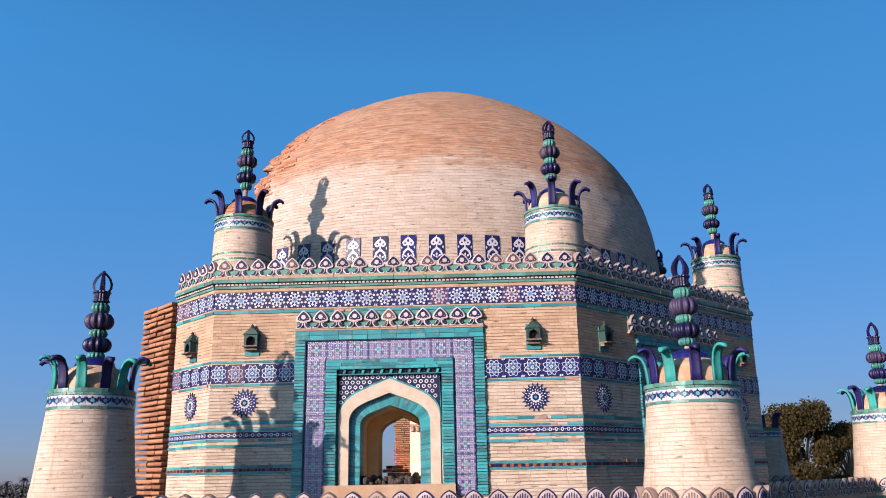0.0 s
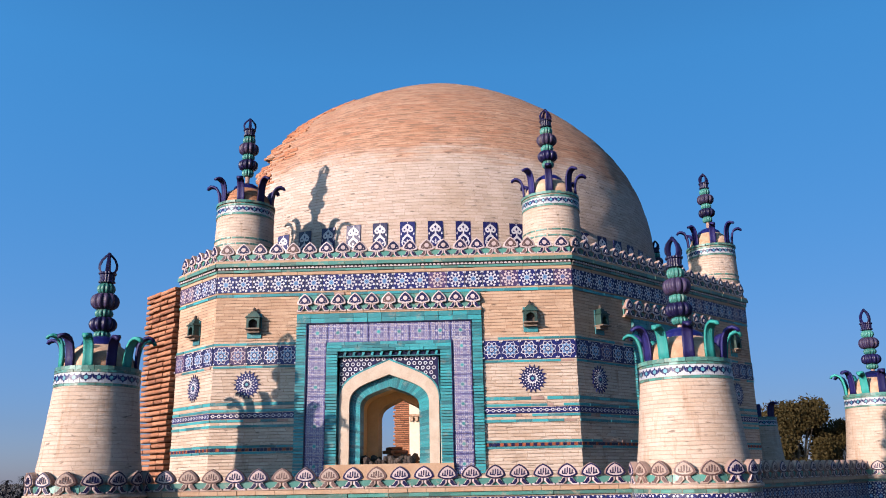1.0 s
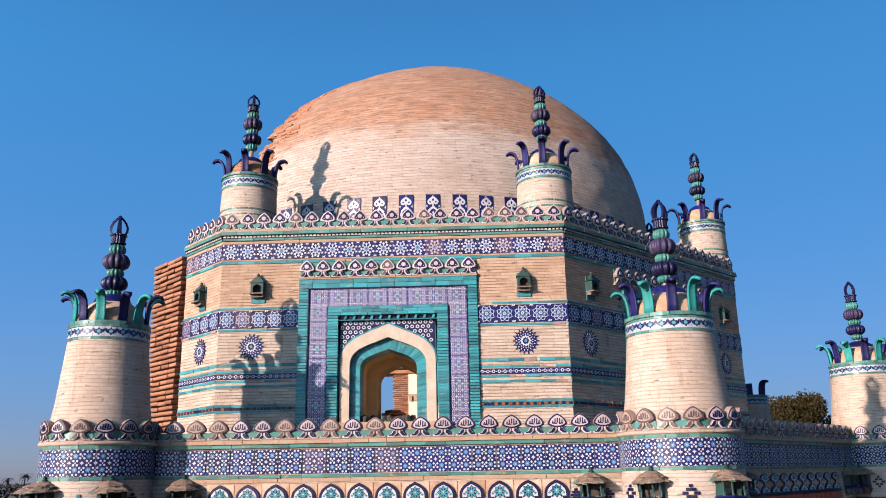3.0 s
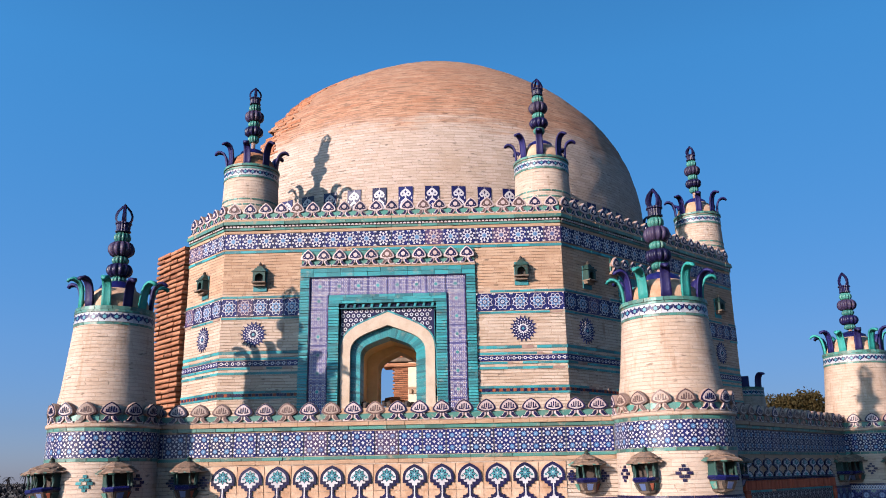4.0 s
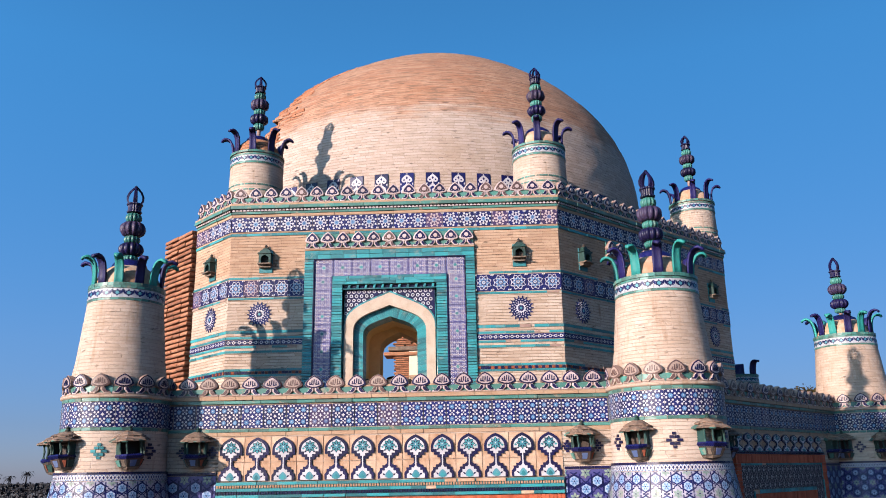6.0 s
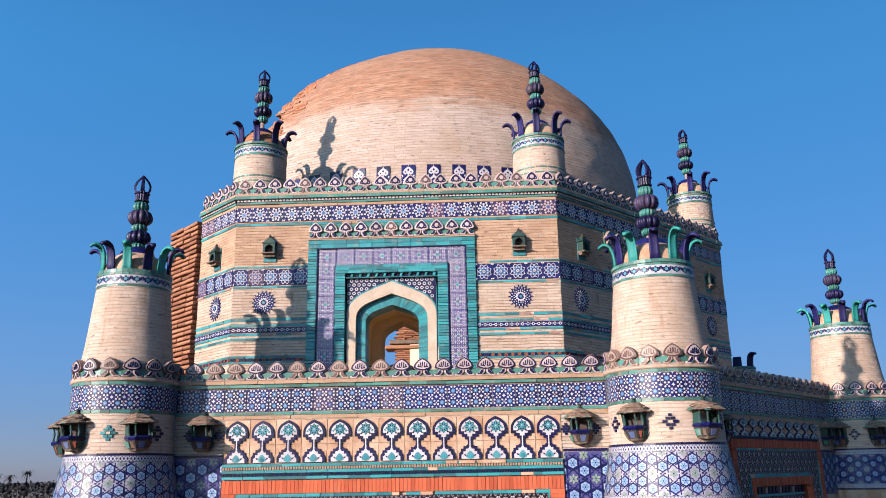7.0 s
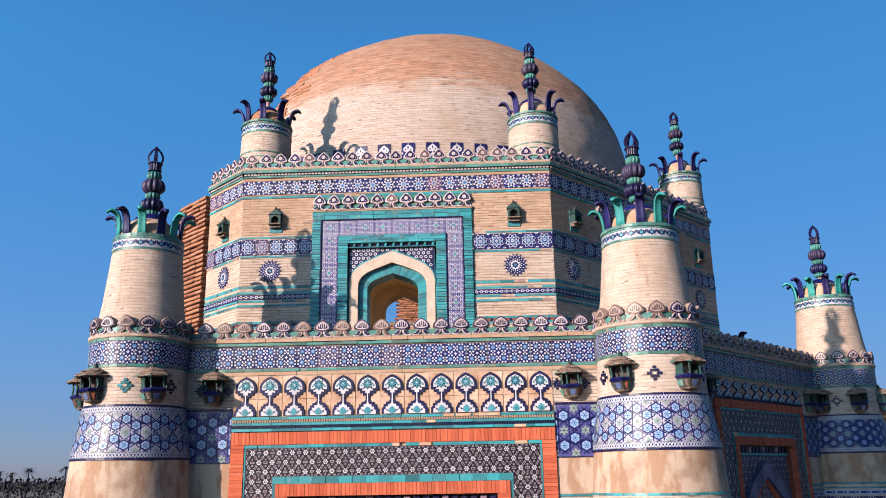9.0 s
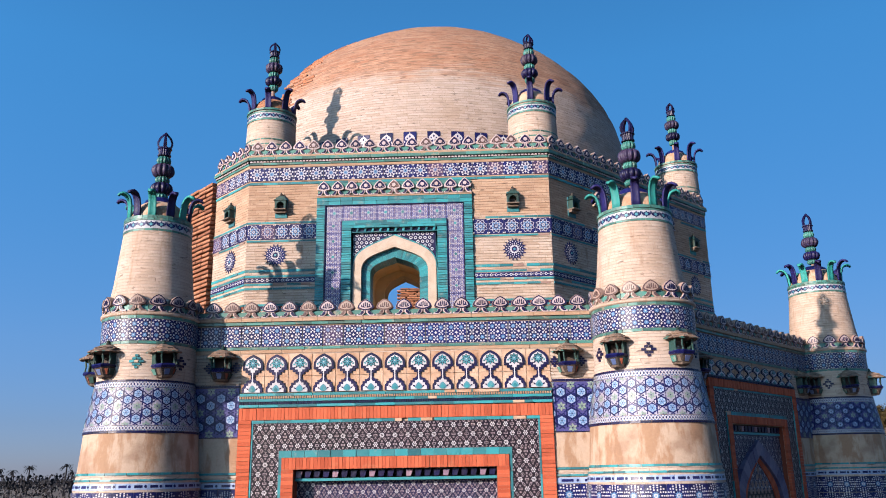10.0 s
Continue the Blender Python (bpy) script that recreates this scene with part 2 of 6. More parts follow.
RED = glaze("red_terracotta", (0.175, 0.031, 0.014), (0.330, 0.074, 0.036), rough=0.8, wear=0.2, worn=(0.24, 0.090, 0.050))
BUFF = plaster("buff_terracotta", (0.240, 0.160, 0.107), (0.203, 0.119, 0.071), 3.0)
FRIEZE_BUFF = plaster("peach_terracotta", (0.345, 0.240, 0.172), (0.205, 0.108, 0.058), 3.4)
PINK_EDGE = plaster("pinkish_unglazed_terracotta", (0.203, 0.133, 0.109), (0.149, 0.093, 0.077), 6.0)
WHITEWASH = plaster("whitewash", (0.430, 0.377, 0.305), (0.377, 0.312, 0.234), 1.2)
YELLOW_PLASTER = plaster("yellow_plaster", (0.56, 0.375, 0.19), (0.49, 0.305, 0.145), 1.0, bump=0.15)
OLD_WOOD = plaster("weathered_wood", (0.058, 0.039, 0.029), (0.133, 0.093, 0.067), 7.0)
OLD_GREEN = glaze("dull_green_glaze", (0.003, 0.020, 0.018), (0.007, 0.040, 0.037), rough=0.4, wear=0.3, worn=(0.053, 0.034, 0.024))
DIRT = plaster("dry_earth", (0.080, 0.058, 0.040), (0.056, 0.042, 0.030), 0.15)
PALE_BLUE = glaze("pale_blue_glaze", (0.025, 0.049, 0.130), (0.085, 0.117, 0.202), wear=0.12, worn=(0.192, 0.144, 0.117))
VIOLET = glaze("faded_violet_ground", (0.017, 0.021, 0.094), (0.044, 0.043, 0.137), wear=0.12, worn=(0.176, 0.117, 0.096))
# dark clay of rubble and finials; in recesses it is painted shade
DARK = plaster("dark_clay_and_recess_shade", (0.016, 0.010, 0.009), (0.032, 0.022, 0.017), 3.0)
ARCH_CREAM = plaster("cream_voussoir", (0.305, 0.251, 0.202), (0.247, 0.185, 0.137), 5.0)
_m = Nodes("stained_cream_plaster", 0.9)
_v = _m.tree.nodes.new("ShaderNodeMapping")
_v.inputs["Scale"].default_value = (4.5, 4.5, 1.4)
_m.link(_m.coords(), _v.inputs["Vector"])
_n = _m.noise(1.0, 7, _v.outputs[0], 0.62)
_f = _m.noise(30.0, 4)
_c = _m.mix(_m.ramp(_n, [(0.47, 0.0), (0.56, 0.85)]), (0.261, 0.192, 0.141), (0.179, 0.098, 0.053))
_c = _m.mix(_m.ramp(_m.noise(2.2, 6), [(0.56, 0.0), (0.66, 0.6)]), _c, (0.144, 0.080, 0.048))
_c = _m.mix(0.3, _c, _m.ramp(_f, [(0.3, 0.6), (0.7, 1.0)]), "MULTIPLY")
_m.bump(_m.math("ADD", _n, _m.math("MULTIPLY", _f, 0.5)), 0.4, 0.02)
CREAM_PLASTER = _m.done(_c)


# ---- mesh helpers ----
def mesh_of(name, bm, mats, smooth=False):
    me = bpy.data.meshes.new(name)
    bm.to_mesh(me)
    bm.free()
    for m in mats if isinstance(mats, (list, tuple)) else [mats]:
        me.materials.append(m)
    if smooth:
        for p in me.polygons:
            p.use_smooth = True
    return me


def part(name, data, mats=None, parent=None, label="", m=None, smooth=False):
    """Links a bmesh or a mesh as one object under a parent."""
    if isinstance(data, bmesh.types.BMesh):
        data = mesh_of(name, data, mats, smooth)
    ob = new(name, data)
    ob.parent = parent
    if m is not None:
        ob.matrix_basis = m
    if label:
        ob["label"] = label
    return ob


def thing(name, label, category, m=None, group="", kind=""):
    ob = new(name)
    ob.empty_display_size = 0.2
    if m is not None:
        ob.matrix_basis = m
    return tagged(ob, label, category, group, kind)


def box(bm, x0, x1, y0, y1, z0, z1, mi=0, bevel=0.0):
    vs = [bm.verts.new((x, y, z)) for z in (z0, z1) for x, y in ((x0, y0), (x1, y0), (x1, y1), (x0, y1))]
    fs = [bm.faces.new([vs[i] for i in q]) for q in ((3, 2, 1, 0), (4, 5, 6, 7), (0, 1, 5, 4), (1, 2, 6, 5), (2, 3, 7, 6), (3, 0, 4, 7))]
    for f in fs:
        f.material_index = mi
    if bevel:
        r = bmesh.ops.bevel(bm, geom=list({e for f in fs for e in f.edges}), offset=bevel, segments=1, affect="EDGES")
        for f in r["faces"]:
            f.material_index = mi
    return bm


def prism(bm, pts, y0, y1, mi=0):
    """A flat outline in x, z pushed out from y0 to y1 (y1 is the front)."""
    a = [bm.verts.new((x, y0, z)) for x, z in pts]
    b = [bm.verts.new((x, y1, z)) for x, z in pts]
    n = len(pts)
    f = bm.faces.new(b)
    f.material_index = mi
    for i in range(n):
        q = bm.faces.new((a[i], a[(i + 1) % n], b[(i + 1) % n], b[i]))
        q.material_index = mi
    return bm


def lathe(bm, prof, n=48, a0=0.0, a1=math.tau, mi=0, ribs=0, rib=0.0):
    """Turns (radius, height) pairs round z; ribs scallops the girth."""
    closed = abs(a1 - a0 - math.tau) < 1e-6
    k = n if closed else n + 1
    rings = []
    for r, z in prof:
        ring = []
        for i in range(k):
            a = a0 + (a1 - a0) * i / n
            q = r * (1 - rib + rib * abs(math.cos(ribs * a / 2)) * 1.0) if ribs else r
            ring.append(bm.verts.new((q * math.cos(a), q * math.sin(a), z)))
        rings.append(ring)
    for lo, hi in zip(rings, rings[1:]):
        for i in range(n):
            j = (i + 1) % k
            f = bm.faces.new((lo[i], lo[j], hi[j], hi[i]))
            f.material_index = mi
    return bm


# ---- ground ----
bm = bmesh.new()
bmesh.ops.create_grid(bm, x_segments=40, y_segments=40, size=2500)
part("ground", bm, DIRT)
tagged(bpy.data.objects["ground"], "dry bare earth plain reaching the horizon", "ground", kind="structure")

# ---- plan, in metres ----
UP_A = 6.277
TOWERS = {"L": (-3.387, -8.176, 1.0), "R": (3.60, -8.22, 1.08), "D": (8.23, -3.08, 1.1), "E": (8.30, 3.60, 1.05)}
TURRETS = {"A": (-2.45, -5.50), "B": (2.43, -5.50), "C": (5.88, -2.20), "E": (5.87, 2.30)}


def face_matrix(x, y, angle):
    """A face whose local -y is the outward normal at that angle (degrees), through (x, y)."""
    return pose(x, y, 0, 0, 0, angle + 90)


def upper_face(angle):
    a = radians(angle)
    return face_matrix(UP_A * math.cos(a), UP_A * math.sin(a), angle)


# ---- tile patterns: flat outlines in x, z ----
def ngon(n, r, cx=0.0, cz=0.0, rot=0.0):
    return [(cx + r * math.cos(rot + math.tau * i / n), cz + r * math.sin(rot + math.tau * i / n)) for i in range(n)]


def star(n, r1, r2, cx=0.0, cz=0.0, rot=0.0):
    return [(cx + (r1, r2)[i % 2] * math.cos(rot + math.pi * i / n), cz + (r1, r2)[i % 2] * math.sin(rot + math.pi * i / n)) for i in range(2 * n)]


def kite(a, r, long, wide, cx=0.0, cz=0.0):
    """A petal on the ray at angle a, its middle r from the centre."""
    c, s = math.cos(a), math.sin(a)
    return [(cx + c * (r + p) - s * q, cz + s * (r + p) + c * q) for p, q in ((-long, 0), (0, -wide), (long, 0), (0, wide))]


def bar(x0, z0, x1, z1, w):
    d = math.hypot(x1 - x0, z1 - z0)
    nx, nz = -(z1 - z0) / d * w / 2, (x1 - x0) / d * w / 2
    return [(x0 - nx, z0 - nz), (x1 - nx, z1 - nz), (x1 + nx, z1 + nz), (x0 + nx, z0 + nz)]


def clip(pts, w, h):
    """Cuts an outline to the tile's rectangle."""
    for axis, sign, lim in ((0, 1, w / 2), (0, -1, w / 2), (1, 1, h / 2), (1, -1, h / 2)):
        out = []
        for p, q in zip(pts, pts[1:] + pts[:1]):
            dp, dq = lim - sign * p[axis], lim - sign * q[axis]
            if dp >= 0:
                out.append(p)
            if dp * dq < 0:
                k = dp / (dp - dq)
                out.append((p[0] + k * (q[0] - p[0]), p[1] + k * (q[1] - p[1])))
        pts = out
        if len(pts) < 3:
            return []
    return pts


def tile_bm(w, h, layers, nx=1, thick=0.012, gap=0.003, step=0.0022, clipped=True, base=0):
    """A tile whose back is at y = 0 and whose face looks along -y; layers are (material index, outlines)."""
    bm = bmesh.new()
    x0, x1 = -w / 2 + gap, w / 2 - gap
    z0, z1 = -h / 2 + gap * 0.6, h / 2 - gap * 0.6
    for i in range(nx):
        box(bm, x0 + (x1 - x0) * i / nx, x0 + (x1 - x0) * (i + 1) / nx, -thick, 0.004, z0, z1, base)
    for k, (mi, polys) in enumerate(layers):
        y = -thick - step * (k + 1)
        for pts in polys:
            if clipped:
                pts = clip(pts, w - 2 * gap, h - 2 * gap)
            if len(pts) >= 3:
                f = bm.faces.new([bm.verts.new((x, y, z)) for x, z in pts])
                f.material_index = mi
    return bm


def cells(w, h, nx, nz):
    for i in range(nx):
        for k in range(nz):
            yield -w / 2 + w * (i + 0.5) / nx, -h / 2 + h * (k + 0.5) / nz


def girih_layers(w, h, nx=2, nz=2):
    """Blue star net: light blue eight-point stars in rings of white chips."""
    white, blue, mid = [], [], []
    c, d = w / nx, h / nz
    for x, z in cells(w, h, nx, nz):
        blue.append(star(8, c * 0.235, c * 0.135, x, z, math.pi / 8))
        mid.append(ngon(6, c * 0.045, x, z))
        white += [ngon(5, c * 0.098, x + c * 0.375 * math.cos(a), z + d * 0.375 * math.sin(a), a) for a in (math.tau * (i + 0.5) / 8 for i in range(8))]
    for i in range(nx + 1):
        for k in range(nz + 1):
            white.append(star(4, c * 0.17, c * 0.09, -w / 2 + i * c, -h / 2 + k * d))
            for ex, ez in ((0.5, 0), (0, 0.5)):
                white.append(ngon(4, c * 0.075, -w / 2 + (i + ex) * c, -h / 2 + (k + ez) * d))
    return [(1, white), (2, blue), (1, mid)]


def upper_star_layers(w, h):
    """Dark blue petals wheeling in white round a light blue star, with white stars between the wheels."""
    white = [star(8, w * 0.375, w * 0.295)]
    white += [star(6, w * 0.155, w * 0.085, sx * w / 2, sz * h / 2) for sx in (-1, 1) for sz in (-1, 1)]
    white += [star(5, w * 0.085, w * 0.05, w * 0.43 * math.cos(a), h * 0.43 * math.sin(a), a) for a in (math.tau * (i + 0.5) / 8 for i in range(8))]
    dark = [kite(math.tau * (i + 0.5) / 8, w * 0.235, w * 0.095, w * 0.074) for i in range(8)]
    return [(1, white), (0, dark), (2, [star(8, w * 0.155, w * 0.10)]), (0, [ngon(6, w * 0.03)])]


def flower_layers(w):
    r = w * 0.5
    return [(1, [star(8, r * 0.97, r * 0.74, rot=math.pi / 8)]), (0, [star(8, r * 0.87, r * 0.665, rot=math.pi / 8)]), (1, [star(8, r * 0.73, r * 0.52)]), (2, [star(8, r * 0.65, r * 0.46)]),
            (1, [kite(math.tau * (i + 0.5) / 8, r * 0.45, r * 0.10, r * 0.07) for i in range(8)]), (0, [star(8, r * 0.36, r * 0.27)]), (1, [star(8, r * 0.27, r * 0.15)]), (2, [ngon(8, r * 0.10)]),
            (1, [kite(math.pi / 4, 0, r * 0.16, r * 0.10, sx * r * 0.9, sz * r * 0.9) for sx in (-1, 1) for sz in (-1, 1)])]


def lace_layers(w, h):
    """Fine pale interlace with a turquoise heart."""
    pale, rose = [], []
    c = w / 3
    for x, z in cells(w, h, 3, 3):
        pale += [kite(math.tau * i / 6, c * 0.29, c * 0.17, c * 0.085, x, z) for i in range(6)]
        rose.append(ngon(6, c * 0.11, x, z))
        rose += [ngon(5, c * 0.10, x + sx * c / 2, z + sz * c / 2) for sx in (-1, 1) for sz in (-1, 1)]
        pale += [bar(x + c / 2, z - c * 0.28, x + c / 2, z + c * 0.28, c * 0.10), bar(x - c * 0.28, z + c / 2, x + c * 0.28, z + c / 2, c * 0.10)]
    return [(1, pale), (3, rose), (1, [star(8, w * 0.135, w * 0.10)]), (2, [ngon(8, w * 0.095)])]


def plum_layers(w, h):
    """White six-petal flowers and bone-shaped chips."""
    px, pz = w / 2, h / 3
    white, dark, chips = [], [], []
    for k in range(-2, 3):
        for i in range(-2, 4):
            x, z = (i + 0.5 * (k % 2)) * px, k * pz
            white += [ngon(6, px * 0.064, x + px * 0.135 * math.cos(a), z + px * 0.135 * math.sin(a)) for a in (math.tau * q / 6 for q in range(6))]
            white.append(ngon(6, px * 0.05, x, z))
            for dx, dz in ((px, 0), (px / 2, pz), (-px / 2, pz)):
                d = math.hypot(dx, dz)
                ux, uz = dx / d, dz / d
                xx, zz = x + dx / 2, z + dz / 2
                ln = px * 0.15
                chips.append(bar(xx - ux * ln, zz - uz * ln, xx + ux * ln, zz + uz * ln, px * 0.15))
                dark.append(bar(xx - ux * ln * 0.72, zz - uz * ln * 0.72, xx + ux * ln * 0.72, zz + uz * ln * 0.72, px * 0.07))
            for sx in (-1, 1):
                xx, zz = x + px / 2 + (sx - 1) * px / 4, z + pz * (0.33 if sx > 0 else 0.67)
                chips.append(ngon(6, px * 0.075, xx, zz, math.pi / 6))
                dark.append(ngon(5, px * 0.036, xx, zz))
    return [(2, chips), (1, white), (0, dark)]


def hex_layers(w, h, pitch):
    """Dark-lined hexagons round light blue flowers on white, six about each pale green flower."""
    rings, fields, petals, hearts, lines, greens = [], [], [], [], [], []
    n = max(1, round(w / pitch))
    dx, a = w / n / 2, h / 3.05
    r = a * 0.44
    for i in range(-1, 2 * n + 2):
        x = -w / 2 + (i + 0.5) * dx
        for z in ((a, -a) if i % 2 == 0 else (a / 2, -a / 2)):
            rings.append(ngon(6, r, x, z, math.pi / 6))
            fields.append(ngon(6, r * 0.74, x, z, math.pi / 6))
            petals += [kite(math.tau * q / 6, r * 0.36, r * 0.26, r * 0.15, x, z) for q in range(6)]
            hearts.append(ngon(6, r * 0.13, x, z))
            for q in range(6):
                t = math.tau * q / 6
                mx, mz, ux, uz = x + r * 0.82 * math.cos(t), z + r * 0.82 * math.sin(t), -math.sin(t), math.cos(t)
                lines.append(bar(mx - ux * r * 1.02, mz - uz * r * 1.02, mx + ux * r * 1.02, mz + uz * r * 1.02, r * 0.19))
        for z in ((0.0,) if i % 2 == 0 else (a * 1.5, -a * 1.5)):
            greens += [kite(math.tau * (q + 0.5) / 6, r * 0.42, r * 0.36, r * 0.2, x, z) for q in range(6)]
            hearts.append(ngon(6, r * 0.12, x, z))
    return [(0, lines), (0, rings), (4, fields), (2, petals), (3, greens), (0, hearts)]


def bar_layers(w, h):
    """Dark blue dashes and dots on white."""
    return [(0, [bar(-w * 0.30, 0, w * 0.22, 0, h * 0.42), ngon(7, h * 0.24, w * 0.40, 0)])]


def chain_layers(w, h):
    return [(1, [ngon(8, h * 0.30, x, 0) for x in (-w / 4, w / 4)]), (0, [ngon(8, h * 0.16, x, 0) for x in (-w / 4, w / 4)]), (1, [bar(x - w * 0.07, 0, x + w * 0.07, 0, h * 0.12) for x in (0, -w / 2, w / 2)])]


def rosette_layers(w, h):
    r = w * 0.47
    return [(1, [ngon(6, r * 0.09, r * q * math.cos(a), r * q * math.sin(a)) for q, n in ((0.55, 10), (0.78, 14), (0.98, 18)) for a in (math.tau * i / n for i in range(n))]),
            (2, [star(10, r * 0.42, r * 0.26)]), (1, [ngon(8, r * 0.2)]), (2, [ngon(8, r * 0.1)])]


def capband_layers(w, h):
    return [(1, [star(6, h * 0.42, h * 0.26, 0, 0, math.pi / 2), bar(-w / 2, h * 0.3, -w * 0.3, -h * 0.1, h * 0.2), bar(w / 2, h * 0.3, w * 0.3, -h * 0.1, h * 0.2)]), (2, [ngon(6, h * 0.2, 0, 0)])]


def border_layers(w, h):
    """Light loops with dark blue drops."""
    xs = [w * (k / 6 - 0.5) for k in range(7)]
    return [(1, [bar(x, -h * 0.45, x + w / 6, h * 0.45, h * 0.15) for x in xs] + [bar(x + w / 6, -h * 0.45, x, h * 0.45, h * 0.15) for x in xs]),
            (0, [kite(math.pi / 2, 0, h * 0.30, w * 0.036, x, 0) for x in xs]), (2, [kite(math.pi / 2, 0, h * 0.14, w * 0.02, x + w / 12, -h * 0.33) for x in xs])]


def ogee(w, h):
    """A broad pointed head with drooping lobes, its neck at z = 0."""
    half = [(w / 2 * x, h * z) for x, z in ((0.15, 0.0), (0.22, 0.07), (0.52, 0.06), (0.88, 0.10), (1.0, 0.22), (0.93, 0.38), (0.76, 0.56), (0.52, 0.74), (0.24, 0.90), (0.0, 1.0))]
    return half + [(-x, z) for x, z in reversed(half[:-1])]


def stepped(bm, loops):
    """One solid of nested outlines of the same count: loops are (points, y, material index of the step up to it)."""
    rings = [[bm.verts.new((x, y, z)) for x, z in pts] for pts, y, mi in loops]
    n = len(rings[0])
    for (lo, hi), (pts, y, mi) in zip(zip(rings, rings[1:]), loops[1:]):
        for i in range(n):
            bm.faces.new((lo[i], lo[(i + 1) % n], hi[(i + 1) % n], hi[i])).material_index = mi
    bm.faces.new(rings[-1]).material_index = loops[-1][2]
    return bm


def onion(w, h, n=9, base=0.3):
    """A pointed onion head, its foot at z = 0."""
    half = []
    for i in range(n + 1):
        t = i / n
        x = (base + (1 - base) * min(1, (t / 0.22)) ** 0.6) if t < 0.22 else math.cos((t - 0.22) / 0.78 * math.pi / 2) ** 0.72
        half.append((w / 2 * x, h * t))
    return half + [(-x, z) for x, z in reversed(half[:-1])]


def arch(w, zs, za, z0, n=12):
    """A pointed arch's outline from the right foot over the crown to the left foot."""
    h = za - zs
    p = ((w, zs), (w, zs + 0.60 * h), (0.60 * w, zs + 0.68 * h), (0, za))
    half = []
    for i in range(n + 1):
        t = i / n
        c = ((1 - t) ** 3, 3 * t * (1 - t) ** 2, 3 * t * t * (1 - t), t ** 3)
        half.append((sum(a * q[0] for a, q in zip(c, p)), sum(a * q[1] for a, q in zip(c, p))))
    pts = [(w, z0)] + half
    return pts + [(-x, z) for x, z in reversed(pts[:-1])]


def strip(bm, outer, inner, y0, y1, mi=0, cut=0.0, skew=0.0):
    """A band between two outlines of the same count, from y0 back to y1 front; cut leaves joints between its pieces."""
    for i in range(len(outer) - 1):
        o0, o1, i0, i1 = (Vector(q) for q in (outer[i], outer[i + 1], inner[i], inner[i + 1]))
        n = max(1, round((o1 - o0).length / cut)) if cut else 1
        for k in range(n):
            e = 0.018 / n if cut else 0
            a, b = k / n + e, (k + 1) / n - e
            yy = y1 - (random.uniform(0, skew) if skew else 0)
            prism(bm, [tuple(o0.lerp(o1, a)), tuple(o0.lerp(o1, b)), tuple(i0.lerp(i1, b)), tuple(i0.lerp(i1, a))], y0, yy, mi)
    return bm


def brick_run(bm, x0, x1, z0, z1, y1, along="x", size=0.2, mi=0, jitter=0.006, gap=0.004, lost=None):
    """Glazed or plain bricks in one course, along x or stacked along z, proud of y = 0 by y1."""
    a, b = (x0, x1) if along == "x" else (z0, z1)
    n = max(1, round((b - a) / size))
    for i in range(n):
        p, q = a + (b - a) * i / n + gap / 2, a + (b - a) * (i + 1) / n - gap / 2
        y = -y1 - random.uniform(-jitter, jitter)
        if lost is not None and random.random() < 0.08:
            q, mk = p + (q - p) * random.uniform(0.3, 1.0), lost
        else:
            mk = mi
        if along == "x":
            box(bm, p, q, y, 0.01, z0, z1, mk)
        else:
            box(bm, x0, x1, y, 0.01, p, q, mk)
    return bm


# ---- shared pieces ----
CREN_W, LOW_CREN_W = 0.2476, 0.278


